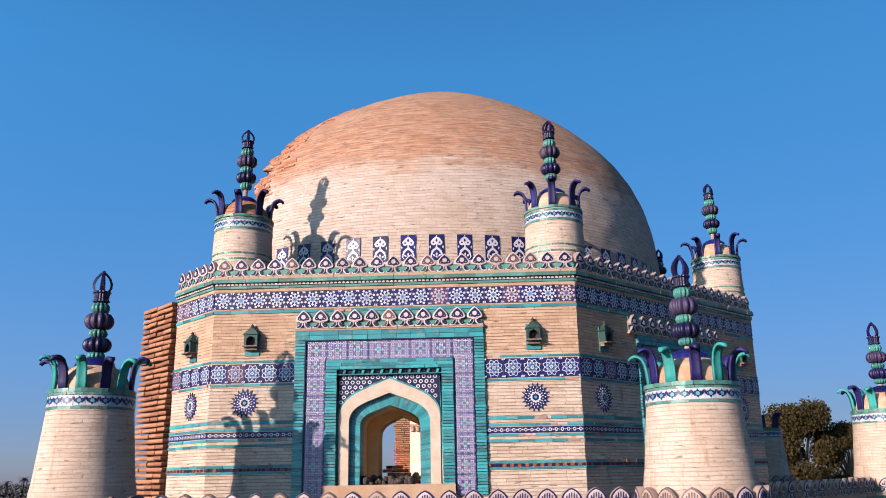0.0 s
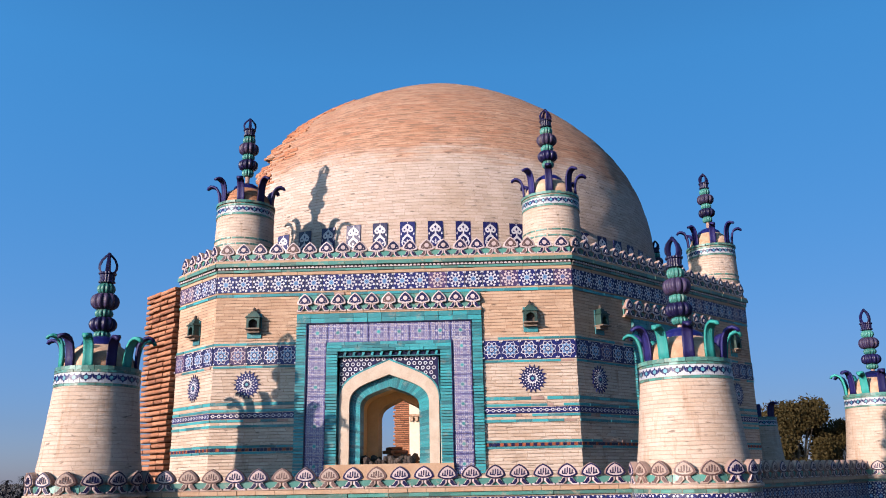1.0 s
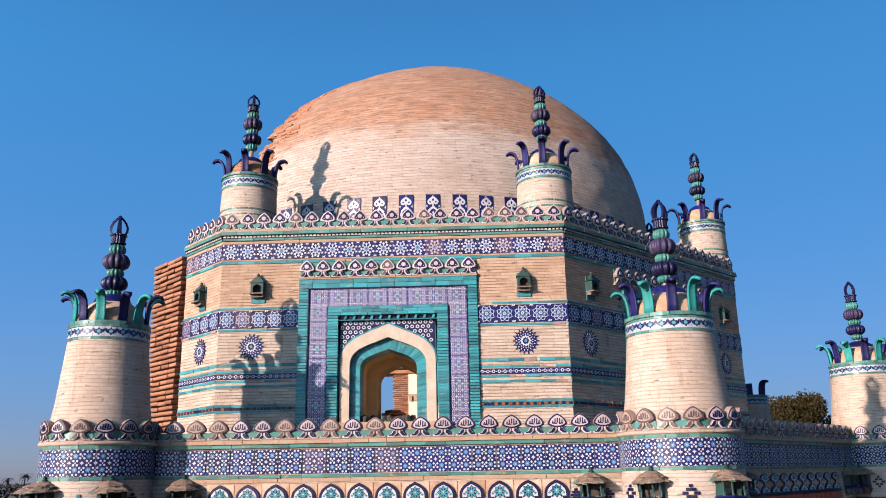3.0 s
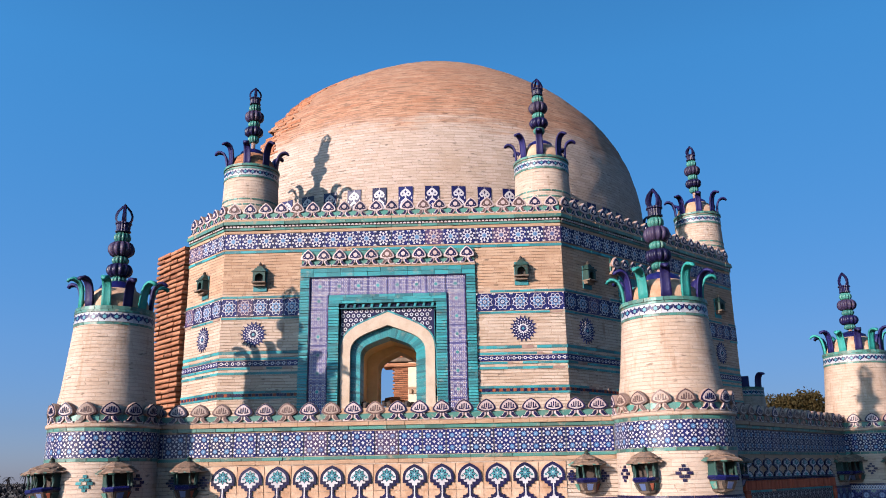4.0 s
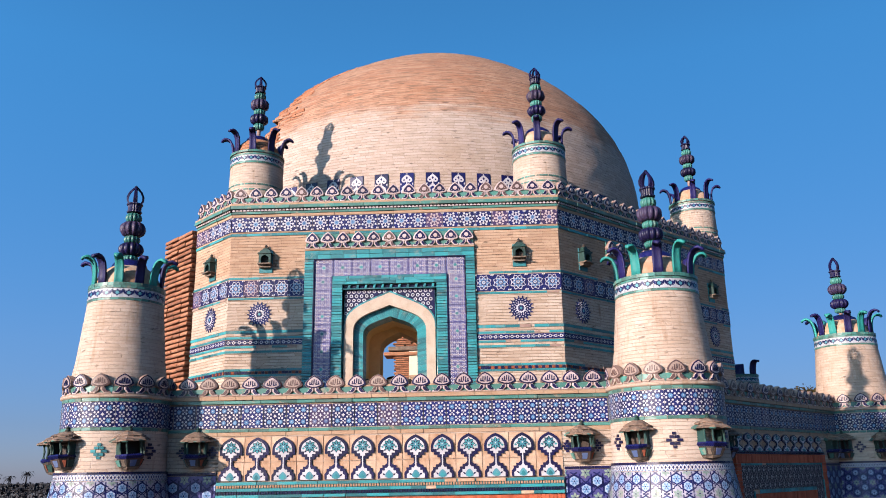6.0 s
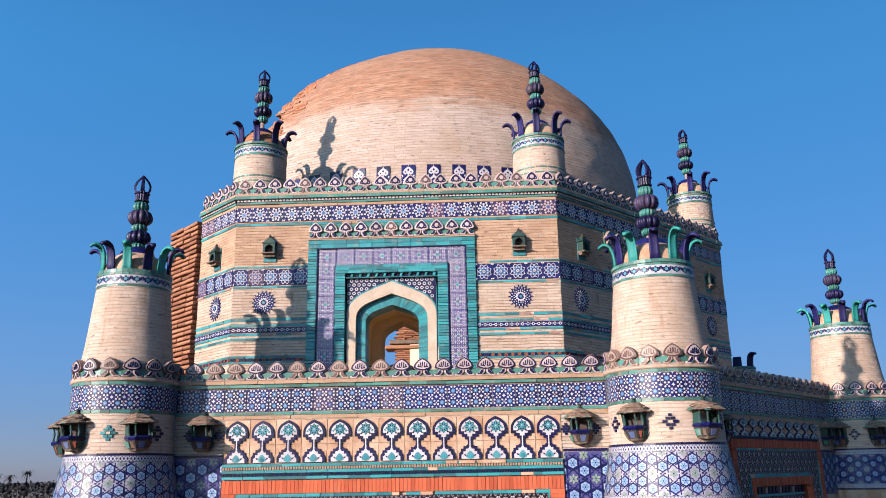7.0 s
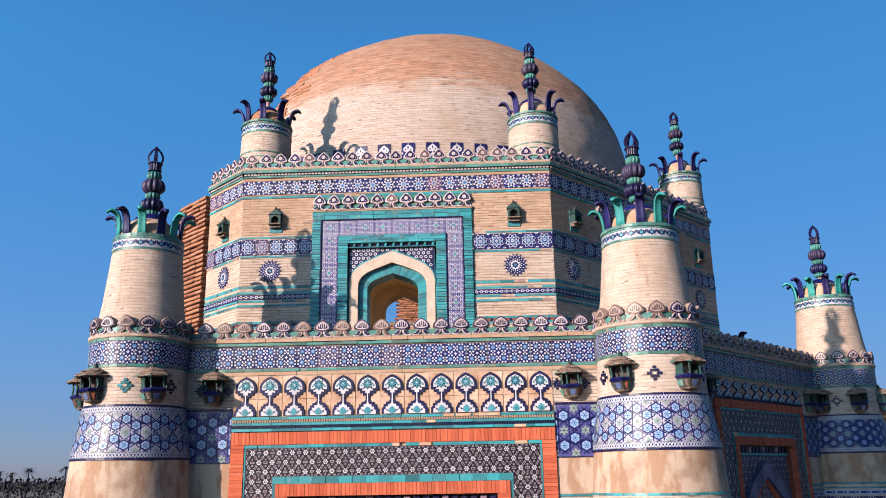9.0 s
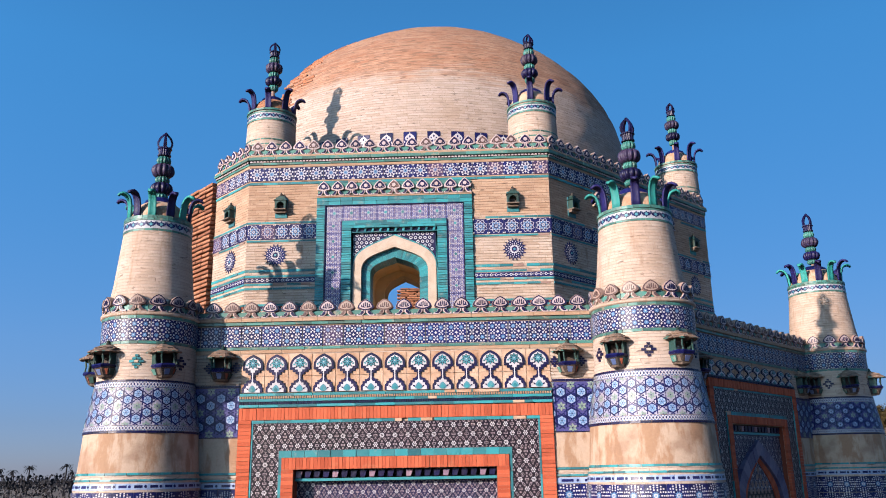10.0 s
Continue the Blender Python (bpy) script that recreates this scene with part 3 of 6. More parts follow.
def crenel_bm(w, h, script=False):
    """A parapet piece: pointed head over splayed legs, pale rim, dark field, light eye or brushed strokes."""
    bm = bmesh.new()
    hw, leg = w * (0.88 if script else 0.93), h * 0.33
    top = h - leg
    base = onion(hw, top) if script else ogee(hw, top)

    def at(k, up):
        return [(x * k, z * k + leg + top * up) for x, z in base]

    if script:
        stepped(bm, [(at(1.0, 0.0), 0.05, 0), (at(1.0, 0.0), -0.018, 0), (at(0.955, 0.022), -0.021, 0), (at(0.95, 0.025), -0.025, 1), (at(0.76, 0.115), -0.026, 1), (at(0.745, 0.12), -0.030, 2), (at(0.70, 0.145), -0.030, 2)])
        for x, lo, hh in ((-0.21, 0.21, 0.11), (-0.11, 0.20, 0.22), (-0.01, 0.22, 0.24), (0.09, 0.20, 0.24), (0.19, 0.20, 0.16)):
            prism(bm, bar(x * w, leg + h * lo, x * w + 0.004, leg + h * (lo + hh), w * 0.048), -0.028, -0.034, 1)
        prism(bm, bar(-0.24 * w, leg + h * 0.21, -0.02 * w, leg + h * 0.175, w * 0.05), -0.028, -0.034, 1)
        prism(bm, bar(0.06 * w, leg + h * 0.175, 0.25 * w, leg + h * 0.215, w * 0.05), -0.028, -0.034, 1)
    else:
        stepped(bm, [(at(1.0, 0.0), 0.05, 0), (at(1.0, 0.0), -0.018, 0), (at(0.95, 0.02), -0.024, 2), (at(0.755, 0.125), -0.026, 2), (at(0.74, 0.13), -0.030, 1)])
        prism(bm, ngon(9, w * 0.135, 0, leg + top * 0.44), -0.028, -0.036, 2)
        for s in (-1, 1):
            prism(bm, kite(math.pi / 2 + s * 0.75, 0, w * 0.06, w * 0.022, s * w * 0.225, leg + top * 0.30), -0.028, -0.034, 2)
    for s in (-1, 1):
        out = [(0.02 * w * s, leg + 0.10 * h), (0.02 * w * s, 0.62 * leg), (0.20 * w * s, 0.015 * h), (0.47 * w * s, 0.015 * h), (0.47 * w * s, 0.10 * h), (0.34 * w * s, 0.12 * h), (0.17 * w * s, leg + 0.06 * h)]
        mid = [(sum(p[0] for p in out) / 7, sum(p[1] for p in out) / 7)] * 7
        draw = lambda k: [(p[0] + (c[0] - p[0]) * k, p[1] + (c[1] - p[1]) * k) for p, c in zip(out, mid)]
        stepped(bm, [(draw(0), 0.03, 0), (draw(0), -0.014, 0), (draw(0.10), -0.019, 2), (draw(0.36), -0.020, 2), (draw(0.40), -0.024, 1)])
    prism(bm, [(-0.49 * w, 0), (0.49 * w, 0), (0.49 * w, 0.014), (-0.49 * w, 0.014)], 0.03, -0.016, 0)
    return bm


def bent(bm, r_of_z, rm, z_mid):
    """Wraps flat work round a tapering shaft: x becomes arc, -y stands outward, z counts from z_mid."""
    for v in bm.verts:
        a, z = v.co.x / rm, v.co.z + z_mid
        r = r_of_z(z) - v.co.y
        v.co = (r * math.sin(a), -r * math.cos(a), z)
    return bm


FADED = glaze("faded_brown_glaze", (0.029, 0.017, 0.020), (0.078, 0.045, 0.042), wear=0.2, worn=(0.137, 0.085, 0.065))
RIM_WHITE = glaze("rosy_white_glaze", (0.205, 0.160, 0.160), (0.330, 0.275, 0.280), wear=0.25, worn=(0.214, 0.143, 0.110))
PINK_WHITE = glaze("pinkish_white_glaze", (0.143, 0.110, 0.127), (0.234, 0.195, 0.211), wear=0.14, worn=(0.163, 0.104, 0.085))
ROSE_WHITE = glaze("worn_rosy_white_glaze", (0.169, 0.123, 0.107), (0.234, 0.182, 0.156), wear=0.2, worn=(0.188, 0.123, 0.090))
GIRIH = [COBALT, WHITE, SKY_BLUE]
STAR_TILE = mesh_of("star_tile", tile_bm(0.26, 0.242, upper_star_layers(0.26, 0.242)), GIRIH)
LOW_STAR_TILE = mesh_of("net_tile", tile_bm(0.30, 0.299, girih_layers(0.30, 0.299), gap=0.006), GIRIH)
FLOWER_TILE = mesh_of("flower_tile", tile_bm(0.264, 0.267, flower_layers(0.264)), [COBALT, WHITE, SKY_BLUE, COBALT])
LACE_TILE = mesh_of("lace_tile", tile_bm(0.285, 0.285, lace_layers(0.285, 0.285)), [VIOLET, WHITE, TEAL, ROSE_WHITE])
PLUM_TILE = mesh_of("plum_tile", tile_bm(0.372, 0.372, plum_layers(0.372, 0.372), gap=0.0008), [PLUM, WHITE, PINK_WHITE])
PLUM_BLUE_TILE = mesh_of("blue_flower_tile", tile_bm(0.30, 0.30, plum_layers(0.30, 0.30)), [NAVY, WHITE, PINK_WHITE])
CHAIN_TILE = mesh_of("chain_tile", tile_bm(0.17, 0.085, chain_layers(0.17, 0.085)), [COBALT, WHITE])
FADED_BLUE = glaze("faded_reddish_blue_glaze", (0.010, 0.006, 0.034), (0.032, 0.018, 0.066), wear=0.12, worn=(0.16, 0.10, 0.08))
STAR_TILE_FADED = mesh_of("faded_star_tile", tile_bm(0.26, 0.242, upper_star_layers(0.26, 0.242)), [FADED_BLUE, RIM_WHITE, PALE_BLUE])
LOW_STAR_TILE_FADED = mesh_of("faded_net_tile", tile_bm(0.30, 0.299, girih_layers(0.30, 0.299), gap=0.008), [FADED_BLUE, WHITE, PALE_BLUE])
FLOWER_TILE_FADED = mesh_of("faded_flower_tile", tile_bm(0.264, 0.267, flower_layers(0.264)), [FADED_BLUE, RIM_WHITE, PALE_BLUE, FADED_BLUE])
CRENEL = mesh_of("parapet_piece", crenel_bm(CREN_W, 0.275), [PINK_EDGE, NAVY, RIM_WHITE])
CRENEL_PALE = mesh_of("pale_parapet_piece", crenel_bm(CREN_W, 0.275), [PINK_EDGE, FADED, RIM_WHITE])
LOW_CRENEL = mesh_of("lettered_parapet_piece", crenel_bm(LOW_CREN_W, 0.25, True), [PINK_EDGE, NAVY, RIM_WHITE])
LOW_CRENEL_PALE = mesh_of("worn_parapet_piece", crenel_bm(LOW_CREN_W, 0.25, True), [PINK_EDGE, FADED, ROSE_WHITE])


def rosette_bm(r):
    """A sunflower roundel of inlaid pieces."""
    bm = bmesh.new()
    prism(bm, ngon(28, r * 0.74), 0.01, -0.006, 0)
    for i in range(18):
        a = math.tau * i / 18
        prism(bm, kite(a, r * 0.80, r * 0.15, r * 0.055), 0.005, -0.008, 0)
        prism(bm, kite(a, r * 0.64, r * 0.065, r * 0.04), 0.0, -0.012, 1)
        prism(bm, kite(a + math.pi / 18, r * 0.47, r * 0.07, r * 0.035), 0.0, -0.012, 1)
    prism(bm, star(12, r * 0.40, r * 0.30), -0.002, -0.012, 1)
    prism(bm, star(12, r * 0.27, r * 0.19), -0.002, -0.014, 0)
    prism(bm, ngon(10, r * 0.10), -0.005, -0.016, 2)
    return bm


ROUNDEL = mesh_of("roundel", rosette_bm(0.215), [COBALT, WHITE, AQUA])


def row(parent, name, mesh, m, x0, x1, z, w, y=0.0, every=None, alt=None):
    """Copies of one piece side by side along x."""
    n = max(1, round((x1 - x0) / w))
    s = (x1 - x0) / (n * w)
    for i in range(n):
        data = alt if alt and every and random.random() < every * 0.7 else mesh
        o = part(name, data, parent=parent, m=m @ pose(x0 + (i + 0.5) * (x1 - x0) / n, y, z, 0, random.uniform(-0.4, 0.4), 0) @ Matrix.Diagonal((s, 1, 1, 1)))
    return n


# ---- upper storey ----
DOOR_X = -0.065
LINES_UP = ((6.770, 6.800), (6.852, 6.885), (7.130, 7.166), (7.206, 7.240), (7.345, 7.380), (7.434, 7.478), (7.964, 7.994), (8.290, 8.322), (9.000, 9.040))


def doorway(wall, m, xc, depth_back, wide=1.0):
    """The tiled portal of the upper storey: frames, lace, spandrel, two arches and the passage."""
    g = m @ pose(xc, 0, 0) @ Matrix.Diagonal((wide, 1, 1, 1))
    z0 = 6.45
    # outer turquoise frame
    bm = bmesh.new()
    for s in (-1, 1):
        lo, hi = sorted((s * 1.335, s * 1.195))
        brick_run(bm, lo, hi, z0, 8.585, 0.045, "z", 0.043, 0, 0.008, 0.008)
    brick_run(bm, -1.335, 1.335, 8.589, 8.652, 0.045, "x", 0.2)
    brick_run(bm, -1.335, 1.335, 8.656, 8.722, 0.047, "x", 0.21)
    part("outer_frame", bm, TEAL, wall, "turquoise glazed brick frame", g)
    bm = bmesh.new()
    for s in (-1, 1):
        box(bm, *sorted((s * 1.19, s * 1.178)), -0.05, 0.0, z0, 8.58)
        box(bm, *sorted((s * 0.905, s * 0.893)), -0.05, 0.0, z0, 8.30)
    box(bm, -1.19, 1.19, -0.05, 0.0, 8.572, 8.584)
    part("dark_fillet", bm, NAVY, wall, "", g)
    # lace tiles
    for s in (-1, 1):
        for k in range(7):
            part("lace_tile", LACE_TILE, parent=wall, m=g @ pose(s * 1.042, -0.012, 6.58 + k * 0.272) @ Matrix.Diagonal((0.95, 1, 0.955, 1)))
    row(wall, "lace_tile", LACE_TILE, g @ Matrix.Diagonal((1, 1, 1, 1)), -1.178, 1.178, 8.44, 0.285, -0.012)
    # inner turquoise frame
    bm = bmesh.new()
    for s in (-1, 1):
        lo, hi = sorted((s * 0.893, s * 0.735))
        brick_run(bm, lo, hi, z0, 8.165, 0.05, "z", 0.043, 0, 0.008, 0.008)
    for k in range(3):
        brick_run(bm, -0.893, 0.893, 8.168 + k * 0.045, 8.210 + k * 0.045, 0.05, "x", 0.2 + 0.02 * k)
    part("inner_frame", bm, TEAL, wall, "turquoise glazed brick frame", g)
    bm = bmesh.new()
    for i in range(22):
        x = -0.72 + i * 1.44 / 22
        prism(bm, [(x, 8.105), (x + 0.034, 8.105), (x + 0.05, 8.155), (x + 0.016, 8.155)], 0.05, -0.03 if i % 2 else 0.01, i % 2)
    box(bm, -0.735, 0.735, 0.02, 0.06, 8.10, 8.165, 0)
    box(bm, -0.735, 0.735, -0.03, 0.05, 8.086, 8.102, 1)
    part("tooth_moulding", bm, [NAVY, TEAL], wall, "", g)
    # spandrel with roundels
    a_out = arch(0.705, 7.46, 8.035, z0)
    a_mid = arch(0.565, 7.42, 7.835, z0)
    a_in = arch(0.42, 7.38, 7.672, z0)
    bm = bmesh.new()
    for p, q in zip(a_out[1:], a_out[2:-1]):
        prism(bm, [p, q, (q[0], 8.09), (p[0], 8.09)], 0.08, 0.03, 0)
    for s in (-1, 1):
        prism(bm, sorted([(s * 0.705, z0), (s * 0.737, z0), (s * 0.737, 8.09), (s * 0.705, 8.09)]), 0.08, 0.03, 2)
    lim = [q for q in a_out]

    def over(x):
        for p, q in zip(lim, lim[1:]):
            if p[0] >= x >= q[0] and p[0] > q[0]:
                return p[1] + (q[1] - p[1]) * (p[0] - x) / (p[0] - q[0])
        return 9

    for i in range(-9, 10):
        for k in range(9):
            x, z = i * 0.080 + 0.040 * (k % 2), 8.055 - k * 0.068
            if abs(x) < 0.68 and z > over(x) + 0.045:
                for q, (r, mi) in enumerate(((0.0285, 1), (0.015, 0))):
                    f = bm.faces.new([bm.verts.new((px, 0.027 - 0.003 * q, pz)) for px, pz in ngon(8, r, x, z)])
                    f.material_index = mi
    part("spandrel", bm, [NAVY, WHITE, TEAL, AQUA], wall, "dark blue tile spandrel with white roundels", g)
    bm = bmesh.new()
    trim = arch(0.722, 7.47, 8.062, z0)
    strip(bm, trim[1:-1], a_out[1:-1], 0.06, 0.015)
    part("arch_trim", bm, TEAL, wall, "", g)
    bm = bmesh.new()
    strip(bm, a_out, a_mid, 0.5, 0.012)
    part("cream_arch", bm, ARCH_CREAM, wall, "cream brick pointed arch", g)
    bm = bmesh.new()
    strip(bm, a_mid, a_in, 0.5, 0.10, 0, 0.043, 0.008)
    part("turquoise_arch", bm, TEAL, wall, "turquoise glazed brick pointed arch", g)
    # passage through the wall
    bm = bmesh.new()
    tube = [(a[0] * 1.0, a[1]) for a in a_in]
    for p, q in zip(tube, tube[1:]):
        vs = [bm.verts.new(c) for c in ((p[0], 0.3, p[1]), (q[0], 0.3, q[1]), (q[0] * 1.08, 1.15, q[1] + 0.02), (p[0] * 1.08, 1.15, p[1] + 0.02))]
        bm.faces.new(vs)
    inner = arch(0.34, 7.28, 7.60, z0)
    inner = [(x + 0.06, z) for x, z in inner]
    outl = [(x * 1.08, z + 0.02) for x, z in tube]
    for p, q, r, s in zip(outl, outl[1:], inner[1:], inner):
        prism(bm, [p, q, r, s], 1.7, 1.15)
    part("passage", bm, YELLOW_PLASTER, wall, "yellow plastered passage vault", g)
    bm = bmesh.new()
    box(bm, -0.9, 0.9, -0.1, 1.75, 6.2, 6.60)
    part("sill", bm, BUFF, wall, "", g)


def upper_wall(name, angle, u0, u1, door, label):
    m = upper_face(angle)
    wide = 0.84 if angle == -45 else 1.0
    bm = bmesh.new()
    top = 9.42
    if door:
        x0, x1 = DOOR_X - 0.737 * wide, DOOR_X + 0.737 * wide
        box(bm, u0, x0, 0, 1.7, 5.6, top)
        box(bm, x1, u1, 0, 1.7, 5.6, top)
        box(bm, x0, x1, 0, 1.7, 8.165, top)
        box(bm, x0, x1, 0, 1.7, 5.6, 6.2)
    else:
        box(bm, u0, u1, 0, 1.7, 5.6, top)
    wall = part(name, bm, CREAM_BRICK, m=m)
    tagged(wall, label, "wall", kind="structure")
    one = Matrix.Identity(4)
    gaps = [(u0, DOOR_X - 1.336 * wide), (DOOR_X + 1.336 * wide, u1)] if door else [(u0, u1)]
    bm = bmesh.new()
    for a, b in gaps:
        if b - a < 0.05:
            continue
        for z0, z1 in LINES_UP[:-1]:
            brick_run(bm, a, b, z0, z1, 0.010, "x", 0.24, lost=1)
    brick_run(bm, u0, u1, *LINES_UP[-1], 0.014, "x", 0.25, lost=1)
    part("glazed_course", bm, [TEAL, PINK_EDGE], wall, "turquoise glazed brick courses")
    bm = bmesh.new()
    for a, b in gaps:
        n = round((b - a) / 0.052)
        for i in range(n):
            x = a + (b - a) * i / n
            box(bm, x + 0.003, x + (b - a) / n - 0.003, -0.011 - random.uniform(0, 0.004), 0.01, 6.806, 6.846, 1 if i % 2 or random.random() < 0.15 else 0)
    part("red_course", bm, [DARK_RED, NAVY], wall, "course of small red and dark blue bricks")
    for a, b in gaps:
        if b - a < 0.3:
            continue
        row(wall, "chain_tile", CHAIN_TILE, one, a, b, 7.292, 0.17)
        row(wall, "flower_tile", FLOWER_TILE, one, a, b, 8.141, 0.264, 0.0, 0.15, FLOWER_TILE_FADED)
        if door:
            s = 1 if a > 0 else -1
            xr = DOOR_X + s * 2.03
        else:
            xr = (a + b) / 2 + 0.05
        part("roundel", ROUNDEL, parent=wall, m=pose(xr, -0.004, 7.73))
    row(wall, "star_tile", STAR_TILE, one, u0, u1, 9.19, 0.26, 0.0, 0.2, STAR_TILE_FADED)
    # cornice
    bm = bmesh.new()
    brick_run(bm, u0, u1, 9.318, 9.36, 0.012, "x", 0.24, 1)
    brick_run(bm, u0, u1, 9.365, 9.40, 0.030, "x", 0.24, 0)
    n = round((u1 - u0) / 0.058)
    for i in range(n):
        x = u0 + (u1 - u0) * i / n
        prism(bm, [(x + 0.004, 9.408), (x + 0.054, 9.408), (x + 0.040, 9.434), (x + 0.018, 9.434)], 0.01, -0.045, 3)
    box(bm, u0, u1, -0.03, 0.02, 9.40, 9.445, 2)
    brick_run(bm, u0 - 0.02, u1 + 0.02, 9.447, 9.50, 0.065, "x", 0.24, 0)
    brick_run(bm, u0 - 0.02, u1 + 0.02, 9.503, 9.535, 0.050, "x", 0.22, 1)
    box(bm, u0, u1, 0.0, 0.30, 9.42, 9.535, 1)
    box(bm, u0, u1, 0.0, 0.06, 9.537, 9.655, 0)
    part("cornice", bm, [OLD_TEAL, BUFF, PLUM, RIM_WHITE], wall, "turquoise and buff moulded cornice")
    row(wall, "parapet_piece", CRENEL, one, u0, u1, 9.54, CREN_W, -0.002, 0.2, CRENEL_PALE)
    if door:
        doorway(wall, one, DOOR_X, 1.7, wide)
        bm = bmesh.new()
        brick_run(bm, DOOR_X - 1.34, DOOR_X + 1.34, 8.724, 8.745, 0.055, "x", 0.25, 1)
        box(bm, DOOR_X - 1.32, DOOR_X + 1.32, -0.028, 0.0, 8.745, 8.99, 0)
        part("frieze_back", bm, [OLD_TEAL, BUFF], wall)
        row(wall, "frieze_piece", CRENEL, pose(0, -0.05, 0), DOOR_X - 1.34, DOOR_X + 1.34, 8.745, CREN_W, 0, 0.2, CRENEL_PALE)
    return wall


upper_wall("wall_upper_front", -90, -2.6, 2.6, True, "cream brick wall with tiled arched doorway and blue bands")
upper_wall("wall_upper_right", -45, -2.6, 2.6, True, "cream brick wall in shade with blue tile bands")
upper_wall("wall_upper_left", -135, 1.42, 2.6, False, "broken end of a sunlit cream brick wall")
bm = bmesh.new()
box(bm, -2.6, 2.6, 0, 1.7, 5.6, 9.42)
tagged(part("wall_upper_side", bm, CREAM_BRICK, m=upper_face(0)), "plain cream brick wall of the far side", "wall", kind="structure")
bm = bmesh.new()
n = 8
ring = [bm.verts.new((6.0 * math.cos(radians(a)), 6.0 * math.sin(radians(a)), 9.44)) for a in (-113, -90, -67.5, -45, -22.5, 0, 23)]
ring += [bm.verts.new((4.3 * math.cos(radians(a)), 4.3 * math.sin(radians(a)), 9.44)) for a in (23, 0, -22.5, -45, -67.5, -90, -113)]
for i in range(6):
    bm.faces.new((ring[i], ring[i + 1], ring[12 - i], ring[13 - i]))
bmesh.ops.solidify(bm, geom=bm.faces[:], thickness=0.3)
tagged(part("roof_terrace", bm, BUFF), "flat brick terrace round the foot of the dome", "roof", kind="structure")

# ---- dome ----
DOME_X, DOME_Z = 0.264, 9.45
CUT = -133.0


def dome_r(z):
    z -= 0.15
    return 4.915 if z <= 0 else 4.915 * max(0.0, 1 - (z / 5.895) ** 3.325) ** (1 / 0.863)


def dome_lean(z):
    """The old dome has settled: its crown stands off the axis of its foot."""
    return 0.27 * (max(0.0, z) / 5.8) ** 2


def cut_at(z):
    """Bearing in degrees of the torn edge: ragged shoulders a few courses high."""
    if z < 1.4:
        return CUT
    k = int(z / 0.27)
    return CUT - 1.4 + (0.2, 3.4, 1.2, 4.6, 0.0, 2.6, 1.0)[k % 7] * (1.0 if z < 4.6 else 0.4) + 0.5 * math.sin(z * 31.0)


dome = thing("dome", "half-ruined brick dome, pale below and bare orange brick above", "dome", pose(DOME_X, 0, DOME_Z))
bm = bmesh.new()
N, A1 = 120, radians(62)
levels = [6.045 * math.sin(math.pi / 2 * i / 110) for i in range(111)]
grid = []
for z in levels:
    r = dome_r(z)
    grid.append([bm.verts.new(((r + 0.018 * noise.noise((3 * math.cos(a) * r, 3 * math.sin(a) * r, 3 * z))) * math.cos(a) + dome_lean(z), (r + 0.018 * noise.noise((3 * math.cos(a) * r, 3 * math.sin(a) * r, 3 * z))) * math.sin(a), z)) for a in (radians(cut_at(z)) + (A1 - radians(cut_at(z))) * i / N for i in range(N + 1))])
inner = []
for z in levels:
    r = max(0.0, dome_r(z) - 0.55)
    inner.append([bm.verts.new((r * math.cos(a) + dome_lean(z), r * math.sin(a), min(z, 5.5))) for a in (radians(cut_at(z)), A1)])
for lo, hi in zip(grid, grid[1:]):
    for i in range(N):
        bm.faces.new((lo[i], lo[i + 1], hi[i + 1], hi[i]))
for k in range(len(levels) - 1):
    bm.faces.new((grid[k][0], grid[k + 1][0], inner[k + 1][0], inner[k][0]))
    bm.faces.new((grid[k][N], grid[k + 1][N], inner[k + 1][1], inner[k][1]))
part("shell", bm, DOME_BRICK, dome, smooth=True)


def dome_tile_bm():
    bm = bmesh.new()
    prism(bm, [(-0.125, 0), (0.125, 0), (0.125, 0.43), (-0.125, 0.43)], 0.1, -0.014, 0)
    def flat(pts, y, mi):
        f = bm.faces.new([bm.verts.new((x, y, z)) for x, z in pts])
        f.material_index = mi
    flat([(x, z + 0.262) for x, z in ogee(0.196, 0.135)], -0.017, 1)
    for s in (-1, 1):
        flat(ngon(8, 0.044, s * 0.050, 0.285), -0.0175, 1)
        flat(ngon(7, 0.016, s * 0.050, 0.290), -0.0195, 0)
        flat(kite(math.pi / 2, 0, 0.030, 0.013, s * 0.105, 0.215), -0.017, 1)
        flat(bar(0, 0.215, s * 0.085, 0.135, 0.020), -0.0172, 1)
    flat(bar(0, 0.205, 0, 0.27, 0.024), -0.0178, 1)
    flat(kite(math.pi / 2, 0, 0.032, 0.020, 0, 0.330), -0.0195, 0)
    flat(ngon(7, 0.010, 0, 0.412), -0.017, 1)
    flat([(x, z + 0.012) for x, z in onion(0.205, 0.20, base=0.7)], -0.0168, 1)
    flat([(x, z + 0.012) for x, z in onion(0.160, 0.160, base=0.7)], -0.0195, 0)
    for k in (-1, 0, 1):
        flat(kite(math.pi / 2 - k * 0.85, 0.062, 0.034, 0.017, 0, 0.03), -0.022, 1)
    flat(ngon(7, 0.018, 0, 0.045), -0.022, 1)
    return bm


DOME_TILE = mesh_of("spade_tile", dome_tile_bm(), [COBALT, WHITE])
for i in range(30):
    a = -91.8 + 5.41 * (i - 6)
    if a < CUT + 2:
        continue
    r = dome_r(0.85) + 0.004
    part("spade_tile", DOME_TILE, parent=dome, m=pose(r * math.cos(radians(a)), r * math.sin(radians(a)), 0.64, 0, 0, a + 90) @ pose(0, 0, 0, -2.0))

